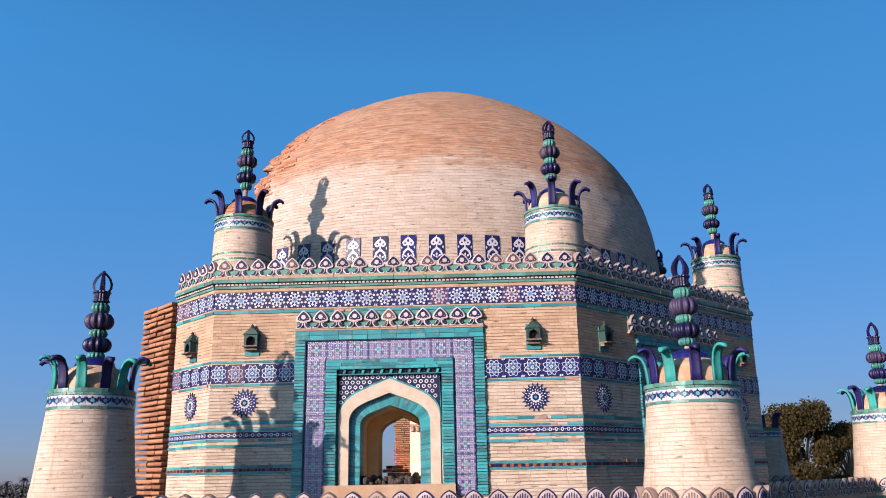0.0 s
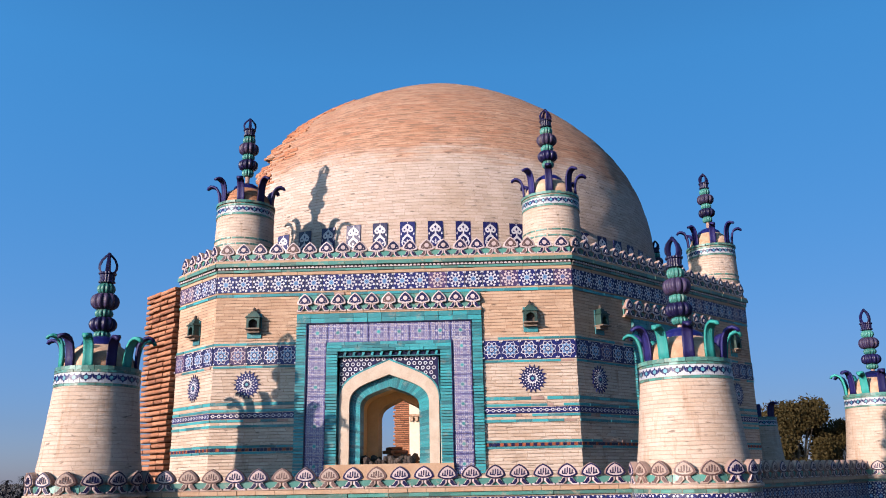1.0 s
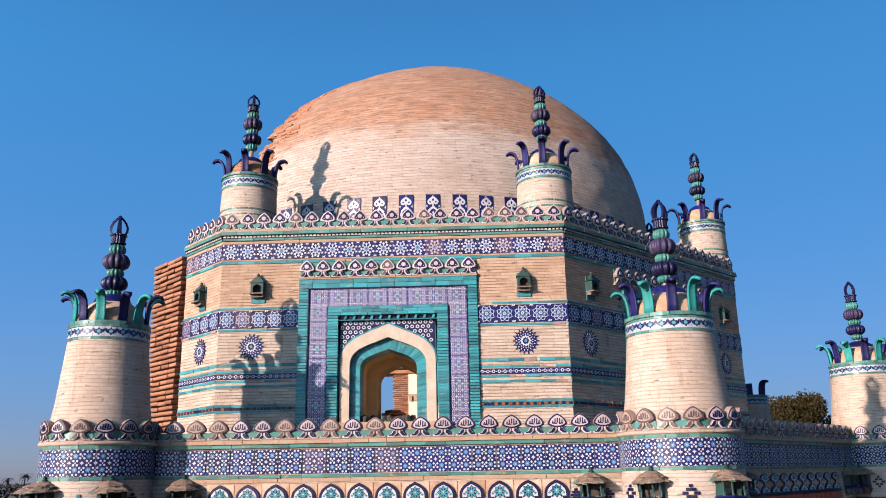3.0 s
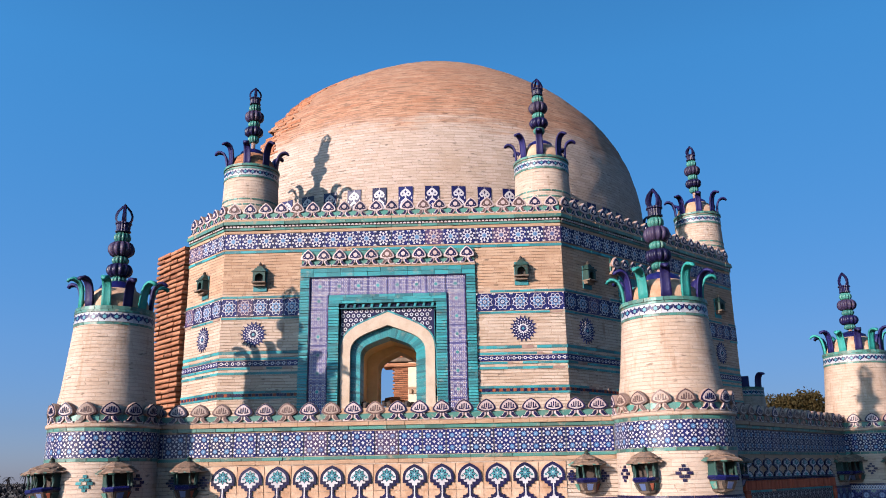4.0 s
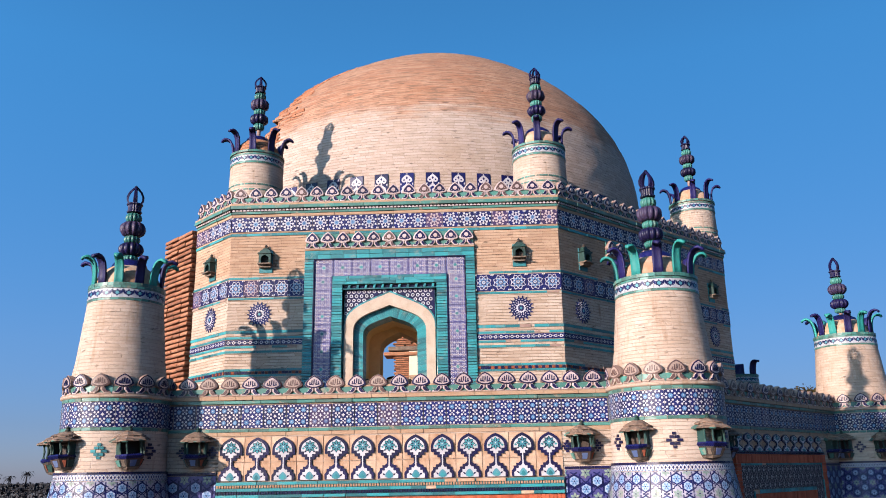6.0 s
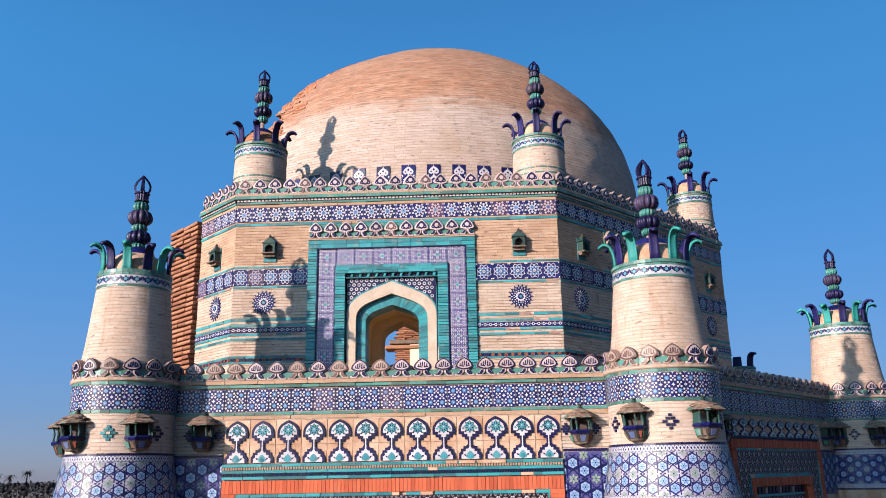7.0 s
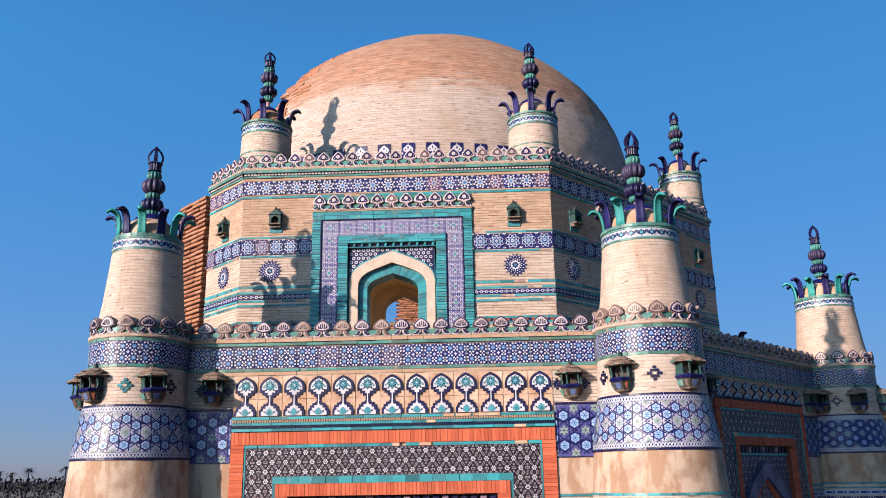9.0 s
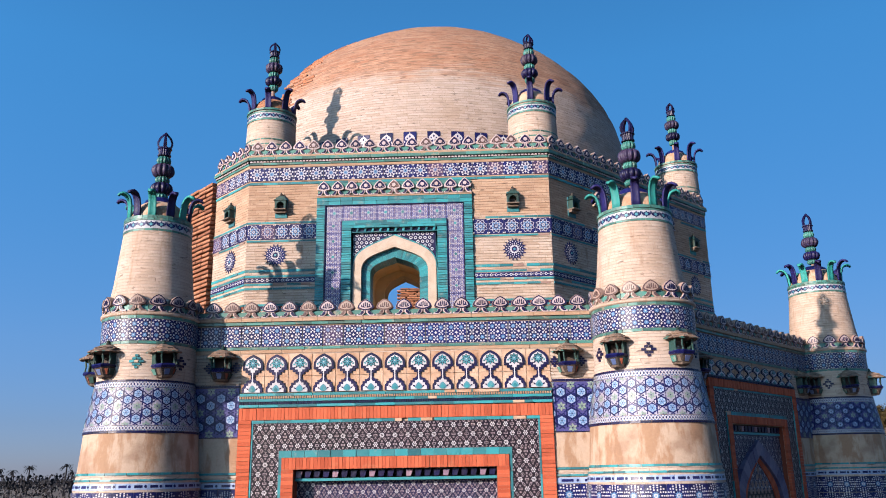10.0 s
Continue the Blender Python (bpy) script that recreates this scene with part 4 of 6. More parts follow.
# broken meridian of the dome: loose stepped bricks
BRICK = mesh_of("brick", box(bmesh.new(), -0.13, 0.13, -0.09, 0.09, -0.024, 0.024, 0, 0.008), RAW_BRICK)
rng = random.Random(4)
for k in range(86):
    z = 1.0 + k * 0.050
    if z > 4.9:
        break
    r = dome_r(z)
    for j in range(3):
        a = radians(cut_at(z) + 0.5 - 1.1 * j + rng.uniform(-0.5, 0.5))
        rr = r - 0.11 - 0.10 * j
        part("brick", BRICK, parent=dome, m=pose(rr * math.cos(a) + dome_lean(z), rr * math.sin(a), z, 0, 0, math.degrees(a) + 90 + rng.uniform(-14, 14)) @ pose(0, 0, 0, rng.uniform(-3, 3)))
for k in range(120):
    z = 1.9 + (k % 60) * 0.046
    a = radians(cut_at(z) + 0.8 + 6.5 * rng.random() ** 2)
    rr = dome_r(z) - 0.083 + rng.uniform(-0.012, 0.012)
    part("brick", BRICK, parent=dome, m=pose(rr * math.cos(a) + dome_lean(z), rr * math.sin(a), z, 0, 0, math.degrees(a) + 90 + rng.uniform(-6, 6)) @ pose(0, 0, 0, rng.uniform(-4, 4)))

# torn masonry beyond the broken left wall
ruin = part("torn_masonry", box(bmesh.new(), -0.02, 0.85, 0.10, 1.6, 5.6, 9.30), RAW_BRICK, m=upper_face(-135) @ pose(0.5, 0, 0))
tagged(ruin, "torn orange brick core of a collapsed wall", "ruined wall", kind="structure")
SLAB = mesh_of("core_brick", box(bmesh.new(), -0.130, 0.130, -0.15, 0.12, -0.027, 0.027, 0, 0.005), RAW_BRICK)
for k in range(42):
    z = 5.95 + k * 0.083
    if z > 9.38:
        break
    for j in range(4):
        part("core_brick", SLAB, parent=ruin, m=pose(-0.02 + j * 0.262 - 0.02 * (k % 2) + rng.uniform(-0.008, 0.008), 0.07 + rng.uniform(-0.012, 0.012), z + rng.uniform(-0.004, 0.004), rng.uniform(-2, 2), rng.uniform(-0.8, 0.8), rng.uniform(-1.5, 1.5)))

# remains of the opposite side, seen through the doorway
pier = thing("ruined_pier", "ruined brick pier beside a whitewashed wall", "ruined wall", kind="structure")
bm = bmesh.new()
box(bm, -0.98, -0.62, 5.0, 5.9, 0, 8.75)
part("core", bm, RAW_BRICK, pier)
for k in range(54):
    z = 5.8 + k * 0.054
    for j in range(2):
        part("core_brick", BRICK, parent=pier, m=pose(-0.885 + j * 0.17 + rng.uniform(-0.02, 0.02) - 0.04 * (k % 2), 5.03 + rng.uniform(-0.02, 0.02), z, 0, 0, rng.uniform(-3, 3)))
for x0, x1, z0, z1, mat in ((-1.35, -0.30, 8.62, 8.72, RAW_BRICK), (-1.22, 0.15, 8.76, 8.88, OLD_WOOD)):
    bm = box(bmesh.new(), x0, x1, 4.86, 5.6, z0, z1, 0, 0.02)
    part("corbel_course", bm, mat, pier)
part("corbel_core", box(bmesh.new(), -0.80, 0.35, 5.0, 5.6, 8.88, 9.62), RAW_BRICK, pier)
for k in range(13):
    for j in range(5):
        part("core_brick", BRICK, parent=pier, m=pose(-0.86 + j * 0.265 - 0.07 * (k % 2) + 0.004 * k + rng.uniform(-0.03, 0.03), 4.98 + rng.uniform(-0.03, 0.03), 8.91 + k * 0.056, rng.uniform(-2, 2), 0, rng.uniform(-5, 5)))
bm = bmesh.new()
box(bm, -0.62, -0.02, 4.92, 5.6, 5.0, 8.9)
box(bm, -0.02, 0.22, 5.05, 5.6, 5.0, 8.9)
box(bm, 0.22, 1.6, 4.92, 5.6, 5.0, 8.9)
part("whitewashed_face", bm, WHITEWASH, pier, "whitewashed wall with a moulding and blind niche")
bm = bmesh.new()
for i in range(14):
    box(bm, -0.60 + i * 0.14, -0.52 + i * 0.14, 4.86, 4.93, 7.86, 7.98, 0)
box(bm, -0.62, 1.4, 4.88, 4.93, 7.99, 8.05, 0)
part("moulding", bm, BUFF, pier)
# loose bricks stacked in the passage
pile = thing("brick_pile", "small pile of loose orange bricks in the passage", "brick pile", pose(0.02, -5.05, 6.60))
for k in range(5):
    for j in range(3 - k // 2):
        part("brick", BRICK, parent=pile, m=pose(-0.14 + j * 0.15 + rng.uniform(-0.03, 0.03), rng.uniform(-0.05, 0.05), 0.03 + k * 0.052, 0, 0, 90 + rng.uniform(-35, 35)))

# ---- lower storey: towers ----
TOWER_TABLE = [(0.0, 1.02), (3.9, 0.83), (4.2, 0.79), (4.72, 0.755), (5.36, 0.66), (5.9, 0.645), (6.25, 0.645), (6.42, 0.620), (6.50, 0.575), (6.74, 0.55), (7.45, 0.483), (7.73, 0.468)]


def table(z, rows):
    for (za, ra), (zb, rb) in zip(rows, rows[1:]):
        if za <= z <= zb:
            return ra + (rb - ra) * (z - za) / (zb - za)
    return rows[0][1] if z < rows[0][0] else rows[-1][1]


def ring_bricks(bm, rz, z0, z1, count, out, mi=0, gap=0.012, jitter=0.004):
    """Curved bricks standing proud of a shaft."""
    for i in range(1):
        a0 = math.tau * i / count + gap / 2
        a1 = math.tau * (i + 1) / count - gap / 2
        o = out + random.uniform(-jitter, jitter)
        n = max(1, round(18 / count * 2))
        for k in range(n):
            p, q = a0 + (a1 - a0) * k / n, a0 + (a1 - a0) * (k + 1) / n
            v = []
            for z in (z0, z1):
                for r, a in ((rz(z) - 0.01, p), (rz(z) - 0.01, q), (rz(z) + o, q), (rz(z) + o, p)):
                    v.append(bm.verts.new((r * math.cos(a), r * math.sin(a), z)))
            for f in ((3, 2, 6, 7), (0, 3, 7, 4), (1, 5, 6, 2), (4, 7, 6, 5), (0, 1, 2, 3)):
                bm.faces.new([v[j] for j in f]).material_index = mi
    return bm


def ring_of(parent, name, mesh, count, start=0.0, alt=None, share=0.0):
    for i in range(count):
        data = alt if alt and random.random() < share else mesh
        part(name, data, parent=parent, m=pose(0, 0, 0, 0, 0, start + 360 * i / count))


def petal_bm(rim, height, width):
    """A curling leaf that rises from the rim and rolls outward; the root is at z = 0, outward is -y."""
    bm = bmesh.new()
    line = [(0.0, 0.0), (0.002, 0.28), (0.014, 0.52), (0.055, 0.74), (0.13, 0.89), (0.24, 0.965), (0.35, 0.985), (0.45, 0.935), (0.49, 0.86)]
    rings = []
    for i, (o, z) in enumerate(line):
        t = i / (len(line) - 1)
        w = width * (1.0 - 0.14 * t if t < 0.75 else 0.895 - 2.6 * (t - 0.75)) / 2
        p, q = line[max(0, i - 1)], line[min(len(line) - 1, i + 1)]
        d = Vector(((q[0] - p[0]), (q[1] - p[1]))).normalized()
        nrm = Vector((d.y, -d.x)) * 0.018
        y, zz = -(rim + o * height), z * height
        cs = []
        for u, k in ((-1, 1.0), (-0.55, 0.3), (0.55, 0.3), (1, 1.0), (0.85, -1), (-0.85, -1)):
            cs.append(bm.verts.new((u * w, y - nrm.x * k, zz + nrm.y * k)))
        rings.append(cs)
    for lo, hi in zip(rings, rings[1:]):
        for i in range(6):
            j = (i + 1) % 6
            bm.faces.new((lo[i], lo[j], hi[j], hi[i]))
    bm.faces.new(rings[0])
    bm.faces.new(rings[-1])
    bmesh.ops.recalc_face_normals(bm, faces=bm.faces[:])
    return bm


def bead_bm(r, z0, z1, ribs=12):
    bm = bmesh.new()
    prof = [(1.07 * r * (0.50 + 0.50 * math.sin(math.pi * i / 8)), z0 + (z1 - z0) * (0.5 - 0.5 * math.cos(math.pi * i / 8))) for i in range(9)]
    lathe(bm, [(r * 0.3, z0)] + prof + [(r * 0.3, z1)], 72, ribs=ribs, rib=0.20)
    return bm


def bud_bm(r, z0, z1):
    """An open lotus bud of four bowed blades that meet at the tip."""
    bm = bmesh.new()
    h = z1 - z0
    line = [(0.72, 0.0), (0.98, 0.22), (1.0, 0.42), (0.78, 0.66), (0.40, 0.86), (0.06, 1.0)]
    for k in range(4):
        a = math.tau * k / 4 + 0.35
        c, s = math.cos(a), math.sin(a)
        rings = []
        for o, t in line:
            rad, z = o * r, z0 + t * h
            w, th = r * (0.25 - 0.12 * t), r * 0.24
            rings.append([bm.verts.new((c * (rad + q) - s * p, s * (rad + q) + c * p, z + dz)) for p, q, dz in ((-w, -th, 0), (w, -th, 0), (w * 0.7, 0, 0.004), (-w * 0.7, 0, 0.004))])
        for lo, hi in zip(rings, rings[1:]):
            for i in range(4):
                bm.faces.new((lo[i], lo[(i + 1) % 4], hi[(i + 1) % 4], hi[i]))
        bm.faces.new(rings[-1])
        bm.faces.new(rings[0])
    lathe(bm, [(0.001, z1 + 0.02), (r * 0.12, z1 - 0.02), (r * 0.2, z1 - 0.05), (0.001, z1 - 0.06)], 8)
    bmesh.ops.recalc_face_normals(bm, faces=bm.faces[:])
    return bm


TURRET_FINIAL = [(11.17, 11.29, 0.092), (11.285, 11.455, 0.152), (11.45, 11.56, 0.098), (11.555, 11.745, 0.155), (11.74, 11.87, 0.098), (11.87, 12.00, 0.096), (11.985, 12.20, 0.106)]


def crown(owner, rim, z, s, finial, colours, turn, bud_dark=NAVY, cap_mat=None):
    """Cap, leaves and finial on top of a tower or turret; z is the rim, finial the heights of its beads."""
    bm = bmesh.new()
    lathe(bm, [(rim * 0.99, z - 0.10), (rim * 0.97, z - 0.02), (rim * 0.90, z - 0.015), (rim * 0.90, z + 0.05), (rim * 0.80, z + 0.16), (rim * 0.62, z + 0.25), (rim * 0.36, z + 0.33), (0.05, z + 0.35)], 40)
    if not finial:
        bm.free()
        bm = bmesh.new()
        lathe(bm, [(rim * 0.97, z - 0.10), (rim * 0.93, z - 0.03), (0.02, z - 0.02)], 40)
    part("cap", bm, cap_mat or FRIEZE_BUFF, owner, "small plastered cap dome" if finial else "broken brick top", smooth=True)
    bm = bmesh.new()
    if finial:
        lathe(bm, [(rim * 0.50, z + 0.285), (rim * 0.46, z + 0.34), (rim * 0.30, z + 0.39), (0.05, z + 0.42)], 24)
        part("collar", bm, COBALT, owner, "", smooth=True)
    count = 8 if finial is TURRET_FINIAL else 12
    for i in range(count):
        hh = s * random.uniform(0.94, 1.06)
        if not finial and i not in (1, 5):
            continue
        bm = petal_bm(rim * 0.93, 0.400 * hh / s, 0.120 * s * (1.0 if finial else 2.0))
        part("leaf", bm, colours[i % len(colours)], owner, "curling glazed leaf", pose(0, 0, z - 0.01, 0, 0, turn + 360 / count * i + random.uniform(-2, 2)) @ pose(0, 0, 0, random.uniform(-2, 3)), smooth=True)
    if not finial:
        return
    bm = bmesh.new()
    lathe(bm, [(0.035, z + 0.3), (0.035, finial[5][0] + 0.01)], 10)
    spindle = part("finial", bm, PINK_EDGE, owner, "stacked finial of ribbed glazed beads")
    mats = [AQUA_GREEN, NAVY, AQUA_GREEN, PLUM_BEAD, AQUA_GREEN]
    for (z0, z1, r), mat in zip(finial[:5], mats):
        part("bead", bead_bm(r, z0, z1), mat, spindle, "ribbed glazed bead", smooth=True)
    z0, z1, r = finial[5]
    bm = bmesh.new()
    lathe(bm, [(r * 0.6, z0), (r, z0 + 0.012), (r, z0 + 0.03), (r * 0.86, z0 + 0.036), (r * 0.92, z1 - 0.03), (r * 1.08, z1 - 0.02), (r * 1.05, z1), (r * 0.3, z1)], 56, ribs=14, rib=0.10)
    part("bud_cup", bm, bud_dark, spindle)
    z0, z1, r = finial[6]
    part("bud", bud_bm(r, z0, z1), bud_dark, spindle, "open lotus bud of dark glazed blades")


LILAC_WHITE = glaze("lilac_white_glaze", (0.1436, 0.1436, 0.2016), (0.2587, 0.2436, 0.2873), wear=0.16, worn=(0.1940, 0.1436, 0.1226))
ICE_BLUE = glaze("bluish_white_glaze", (0.119, 0.171, 0.282), (0.205, 0.257, 0.359), wear=0.12, worn=(0.214, 0.182, 0.169))
PALE_GREEN = glaze("pale_green_glaze", (0.080, 0.138, 0.117), (0.160, 0.192, 0.170), wear=0.15, worn=(0.192, 0.160, 0.129))
CAP_GROUND = glaze("grey_white_glaze", (0.170, 0.185, 0.215), (0.280, 0.290, 0.310), wear=0.15, worn=(0.233, 0.171, 0.140))
AQUA_GREEN = glaze("sea_green_glaze", (0.007, 0.062, 0.055), (0.025, 0.133, 0.117), wear=0.15, worn=(0.133, 0.107, 0.086))
PLUM_BEAD = glaze("faded_violet_glaze", (0.008, 0.006, 0.023), (0.015, 0.010, 0.039), rough=0.4, wear=0.18, worn=(0.096, 0.070, 0.063))


def net_bm(r_of_z, z0, z1, count, layers_of, thick=0.008, nx=6, base=0):
    rm = r_of_z((z0 + z1) / 2)
    w, h = math.tau * rm / count, z1 - z0
    return bent(tile_bm(w, h, layers_of(w, h), nx, thick, 0.002, 0.0016, True, base), r_of_z, rm, (z0 + z1) / 2)


def cross_inlay(owner, r_of_z, z, mats, m, s=0.84, flat=0.0):
    """A stepped cross of small glazed bricks let into the masonry, each brick a piece of its own."""
    heart = None
    for x, dz, w in ((0, 0, 0.060), (0, 0.092, 0.05), (-0.035, 0.046, 0.06), (0.035, 0.046, 0.06), (-0.075, 0, 0.07), (0.075, 0, 0.07), (-0.035, -0.046, 0.06), (0.035, -0.046, 0.06), (0, -0.092, 0.05)):
        bm = box(bmesh.new(), s * (x - w / 2), s * (x + w / 2), -0.012 - random.uniform(0, 0.003), 0.01, s * (dz - 0.019), s * (dz + 0.019))
        bent(bm, r_of_z, r_of_z(z), z)
        for v in bm.verts:
            v.co.y += flat
        if heart is None:
            heart = part("cross_inlay", bm, mats[1], owner, "", m)
        else:
            part("glazed_brick", bm, mats[0], heart)


TOWER_FINIAL = [(8.11, 8.205, 0.095), (8.20, 8.375, 0.155), (8.37, 8.478, 0.102), (8.475, 8.672, 0.160), (8.668, 8.80, 0.102), (8.80, 8.94, 0.100), (8.925, 9.195, 0.115)]


def tower(key, turn, cren_turn, crosses, plus_mat):
    x, y, s = TOWERS[key]
    rz = lambda z: s * table(z, TOWER_TABLE)
    t = thing("tower", "tapering round brick tower with blue tile bands and leaf crown", "tower", pose(x, y, 0), "corner towers")
    bm = bmesh.new()
    lathe(bm, [(rz(z), z) for z in (0, 2, 3.0, 3.9, 4.0, 4.17)], 64, mi=0)
    lathe(bm, [(rz(z), z) for z in (4.17, 4.3, 4.45, 4.6, 4.72)], 64, mi=1)
    lathe(bm, [(rz(z), z) for z in (4.72, 5.0, 5.36, 5.6, 5.9, 6.25, 6.30)], 64, mi=0)
    part("shaft", bm, [ROUND_BRICK, CREAM_PLASTER], t, "cream brick shaft with a plastered belt", smooth=True)
    bm = bmesh.new()
    lathe(bm, [(rz(6.25), 6.25), (rz(6.25) + 0.035, 6.262), (rz(6.25) + 0.035, 6.296), (rz(6.3), 6.30), (rz(6.42) - 0.01, 6.42), (rz(6.5), 6.47), (rz(6.58) + 0.008, 6.58), (rz(6.74), 6.74), (rz(7.1), 7.1), (rz(7.35), 7.35), (rz(7.5), 7.5), (rz(7.65) - 0.004, 7.65), (rz(7.65) - 0.08, 7.656)], 64)
    part("drum", bm, ROUND_BRICK, t, "tapering cream brick drum", smooth=True)
    # bands, from the top down
    n = round(math.tau * rz(6.05) / 0.29)
    part_mesh = mesh_of("net_tile", net_bm(rz, 5.903, 6.205, n, girih_layers), GIRIH)
    ring_of(t, "net_tile", part_mesh, n, turn)
    n = round(math.tau * rz(5.0) / 0.50)
    # tower D stands in shade: its tile colours are darkened to carry that
    part_mesh = mesh_of("hexagon_tile", net_bm(rz, 4.775, 5.275, n, lambda w, h: hex_layers(w, h, 0.262), nx=10, base=1), [COBALT, VIOLET, ICE_BLUE, PALE_GREEN, PALE_BLUE] if key == "D" else [COBALT, LILAC_WHITE, SKY_BLUE, PALE_GREEN, ICE_BLUE])
    ring_of(t, "hexagon_tile", part_mesh, n, turn)
    for z0, z1 in ((5.278, 5.350), (4.708, 4.772)):
        n = round(math.tau * rz(z0) / 0.25)
        part_mesh = mesh_of("border_tile", net_bm(rz, z0, z1, n, border_layers, 0.010, base=3), [COBALT, WHITE, SKY_BLUE, PALE_BLUE])
        ring_of(t, "border_tile", part_mesh, n, turn)
    n = round(math.tau * rz(3.8) / 0.27)
    part_mesh = mesh_of("sunflower_tile", net_bm(rz, 3.66, 3.935, n, rosette_layers), GIRIH)
    ring_of(t, "sunflower_tile", part_mesh, n, turn)
    part_mesh = mesh_of("sunflower_tile", net_bm(rz, 3.38, 3.655, n, rosette_layers), GIRIH)
    ring_of(t, "sunflower_tile", part_mesh, n, turn)
    for z0, z1, mat, n, out in ((6.21, 6.25, OLD_TEAL, 18, 0.014), (5.862, 5.900, OLD_TEAL, 17, 0.014), (5.352, 5.378, NAVY, 16, 0.014), (4.678, 4.705, NAVY, 19, 0.014),
                                (4.146, 4.176, TEAL, 18, 0.014), (4.070, 4.096, TEAL, 16, 0.014), (6.302, 6.40, OLD_TEAL, 22, 0.002)):
        ring_of(t, "glazed_brick", mesh_of("glazed_brick", ring_bricks(bmesh.new(), rz, z0, z1, n, out), mat), n, random.uniform(0, 30))
    n = round(math.tau * rz(4.0) / 0.19)
    ring_of(t, "dash_tile", mesh_of("dash_tile", net_bm(rz, 3.965, 4.045, n, bar_layers, base=1), [COBALT, ICE_BLUE]), n, turn)
    n = round(math.tau * rz(6.4) / 0.262)
    w = math.tau * rz(6.4) / n
    rr = lambda z: rz(6.30) + 0.006
    meshes = []
    for mats in ([PINK_EDGE, NAVY, RIM_WHITE], [PINK_EDGE, FADED, ROSE_WHITE]):
        meshes.append(mesh_of("lettered_parapet_piece", bent(crenel_bm(w, 0.25, True), rr, rr(0), 6.30), mats))
    ring_of(t, "lettered_parapet_piece", meshes[0], n, cren_turn, meshes[1], 0.2)
    # band under the crown
    dz = {"L": 0.0, "R": -0.075, "D": -0.07, "E": -0.05}[key]
    n = round(math.tau * rz(7.6) / 0.135)
    part_mesh = mesh_of("cap_tile", net_bm(rz, 7.535 + dz, 7.657 + dz, n, capband_layers, nx=3), [CAP_GROUND, COBALT, AQUA])
    ring_of(t, "cap_tile", part_mesh, n, turn)
    for z0, z1, n, out in ((7.503, 7.532, 16, 0.010), (7.660, 7.688, 16, 0.012), (7.690, 7.735, 14, 0.020)):
        z0, z1 = z0 + dz, z1 + dz
        ring_of(t, "rim_brick", mesh_of("rim_brick", ring_bricks(bmesh.new(), rz, z0, z1, n, out), OLD_TEAL), n, random.uniform(0, 30))
    crown(t, rz(7.73 + dz), 7.73 + dz, s, TOWER_FINIAL if key != "E" else [], [TEAL_LEAF, NAVY_LEAF], turn)
    for a, mat in crosses:
        cross_inlay(t, rz, 5.62, [mat, ARCH_CREAM], pose(0, 0, 0, 0, 0, a + 90))
    return t


TEAL_LEAF = glaze("turquoise_leaf_glaze", (0.005, 0.098, 0.094), (0.016, 0.188, 0.169), rough=0.45, wear=0.08, worn=(0.107, 0.096, 0.080))
NAVY_LEAF = glaze("dark_blue_leaf_glaze", (0.005, 0.004, 0.029), (0.008, 0.007, 0.062), rough=0.45, wear=0.02, worn=(0.080, 0.063, 0.063))
tower("L", 9, 4, ((-81.4, TEAL), (-28, NAVY), (-150, NAVY)), TEAL)
tower("R", 22, 0, ((-98, NAVY), (-160, NAVY), (-35, NAVY)), NAVY)
tower("D", 15, 8, ((-114.3, NAVY), (-40, NAVY)), NAVY)
tower("E", 4, 3, (), NAVY)

# ---- upper turrets ----
TURRET_TABLE = [(9.4, 0.475), (10.0, 0.458), (10.5, 0.442), (10.8, 0.438)]


def turret(key, turn):
    x, y = TURRETS[key]
    rz = lambda z: table(z, TURRET_TABLE)
    t = thing("turret", "short round brick turret with dark blue leaf crown", "turret", pose(x, y, 0), "roof turrets")
    bm = bmesh.new()
    lathe(bm, [(rz(z), z) for z in (9.40, 9.7, 10.0, 10.3, 10.5, 10.63)] + [(0.38, 10.635)], 56)
    part("drum", bm, ROUND_BRICK, t, smooth=True)
    n = round(math.tau * rz(10.5) / 0.115)
    ring_of(t, "cap_tile", mesh_of("cap_tile", net_bm(rz, 10.435, 10.545, n, capband_layers, nx=3), [CAP_GROUND, COBALT, AQUA]), n, turn)
    for z0, z1, n, out, gap in ((10.400, 10.431, 14, 0.010, 0.012), (10.549, 10.578, 14, 0.010, 0.012), (10.595, 10.635, 12, 0.022, 0.012), (10.005, 10.03, 14, 0.006, 0.05), (9.91, 9.935, 14, 0.006, 0.05)):
        ring_of(t, "glazed_brick", mesh_of("glazed_brick", ring_bricks(bmesh.new(), rz, z0, z1, n, out, 0, gap), OLD_TEAL), n, random.uniform(0, 30))
    crown(t, rz(10.63), 10.63, 1.0, TURRET_FINIAL, [NAVY_LEAF], turn, NAVY, RAW_BRICK if key == "A" else None)
    return t


turret("A", 2)
turret("B", -4)
turret("C", -10)
turret("E", 8).location.z -= 0.12


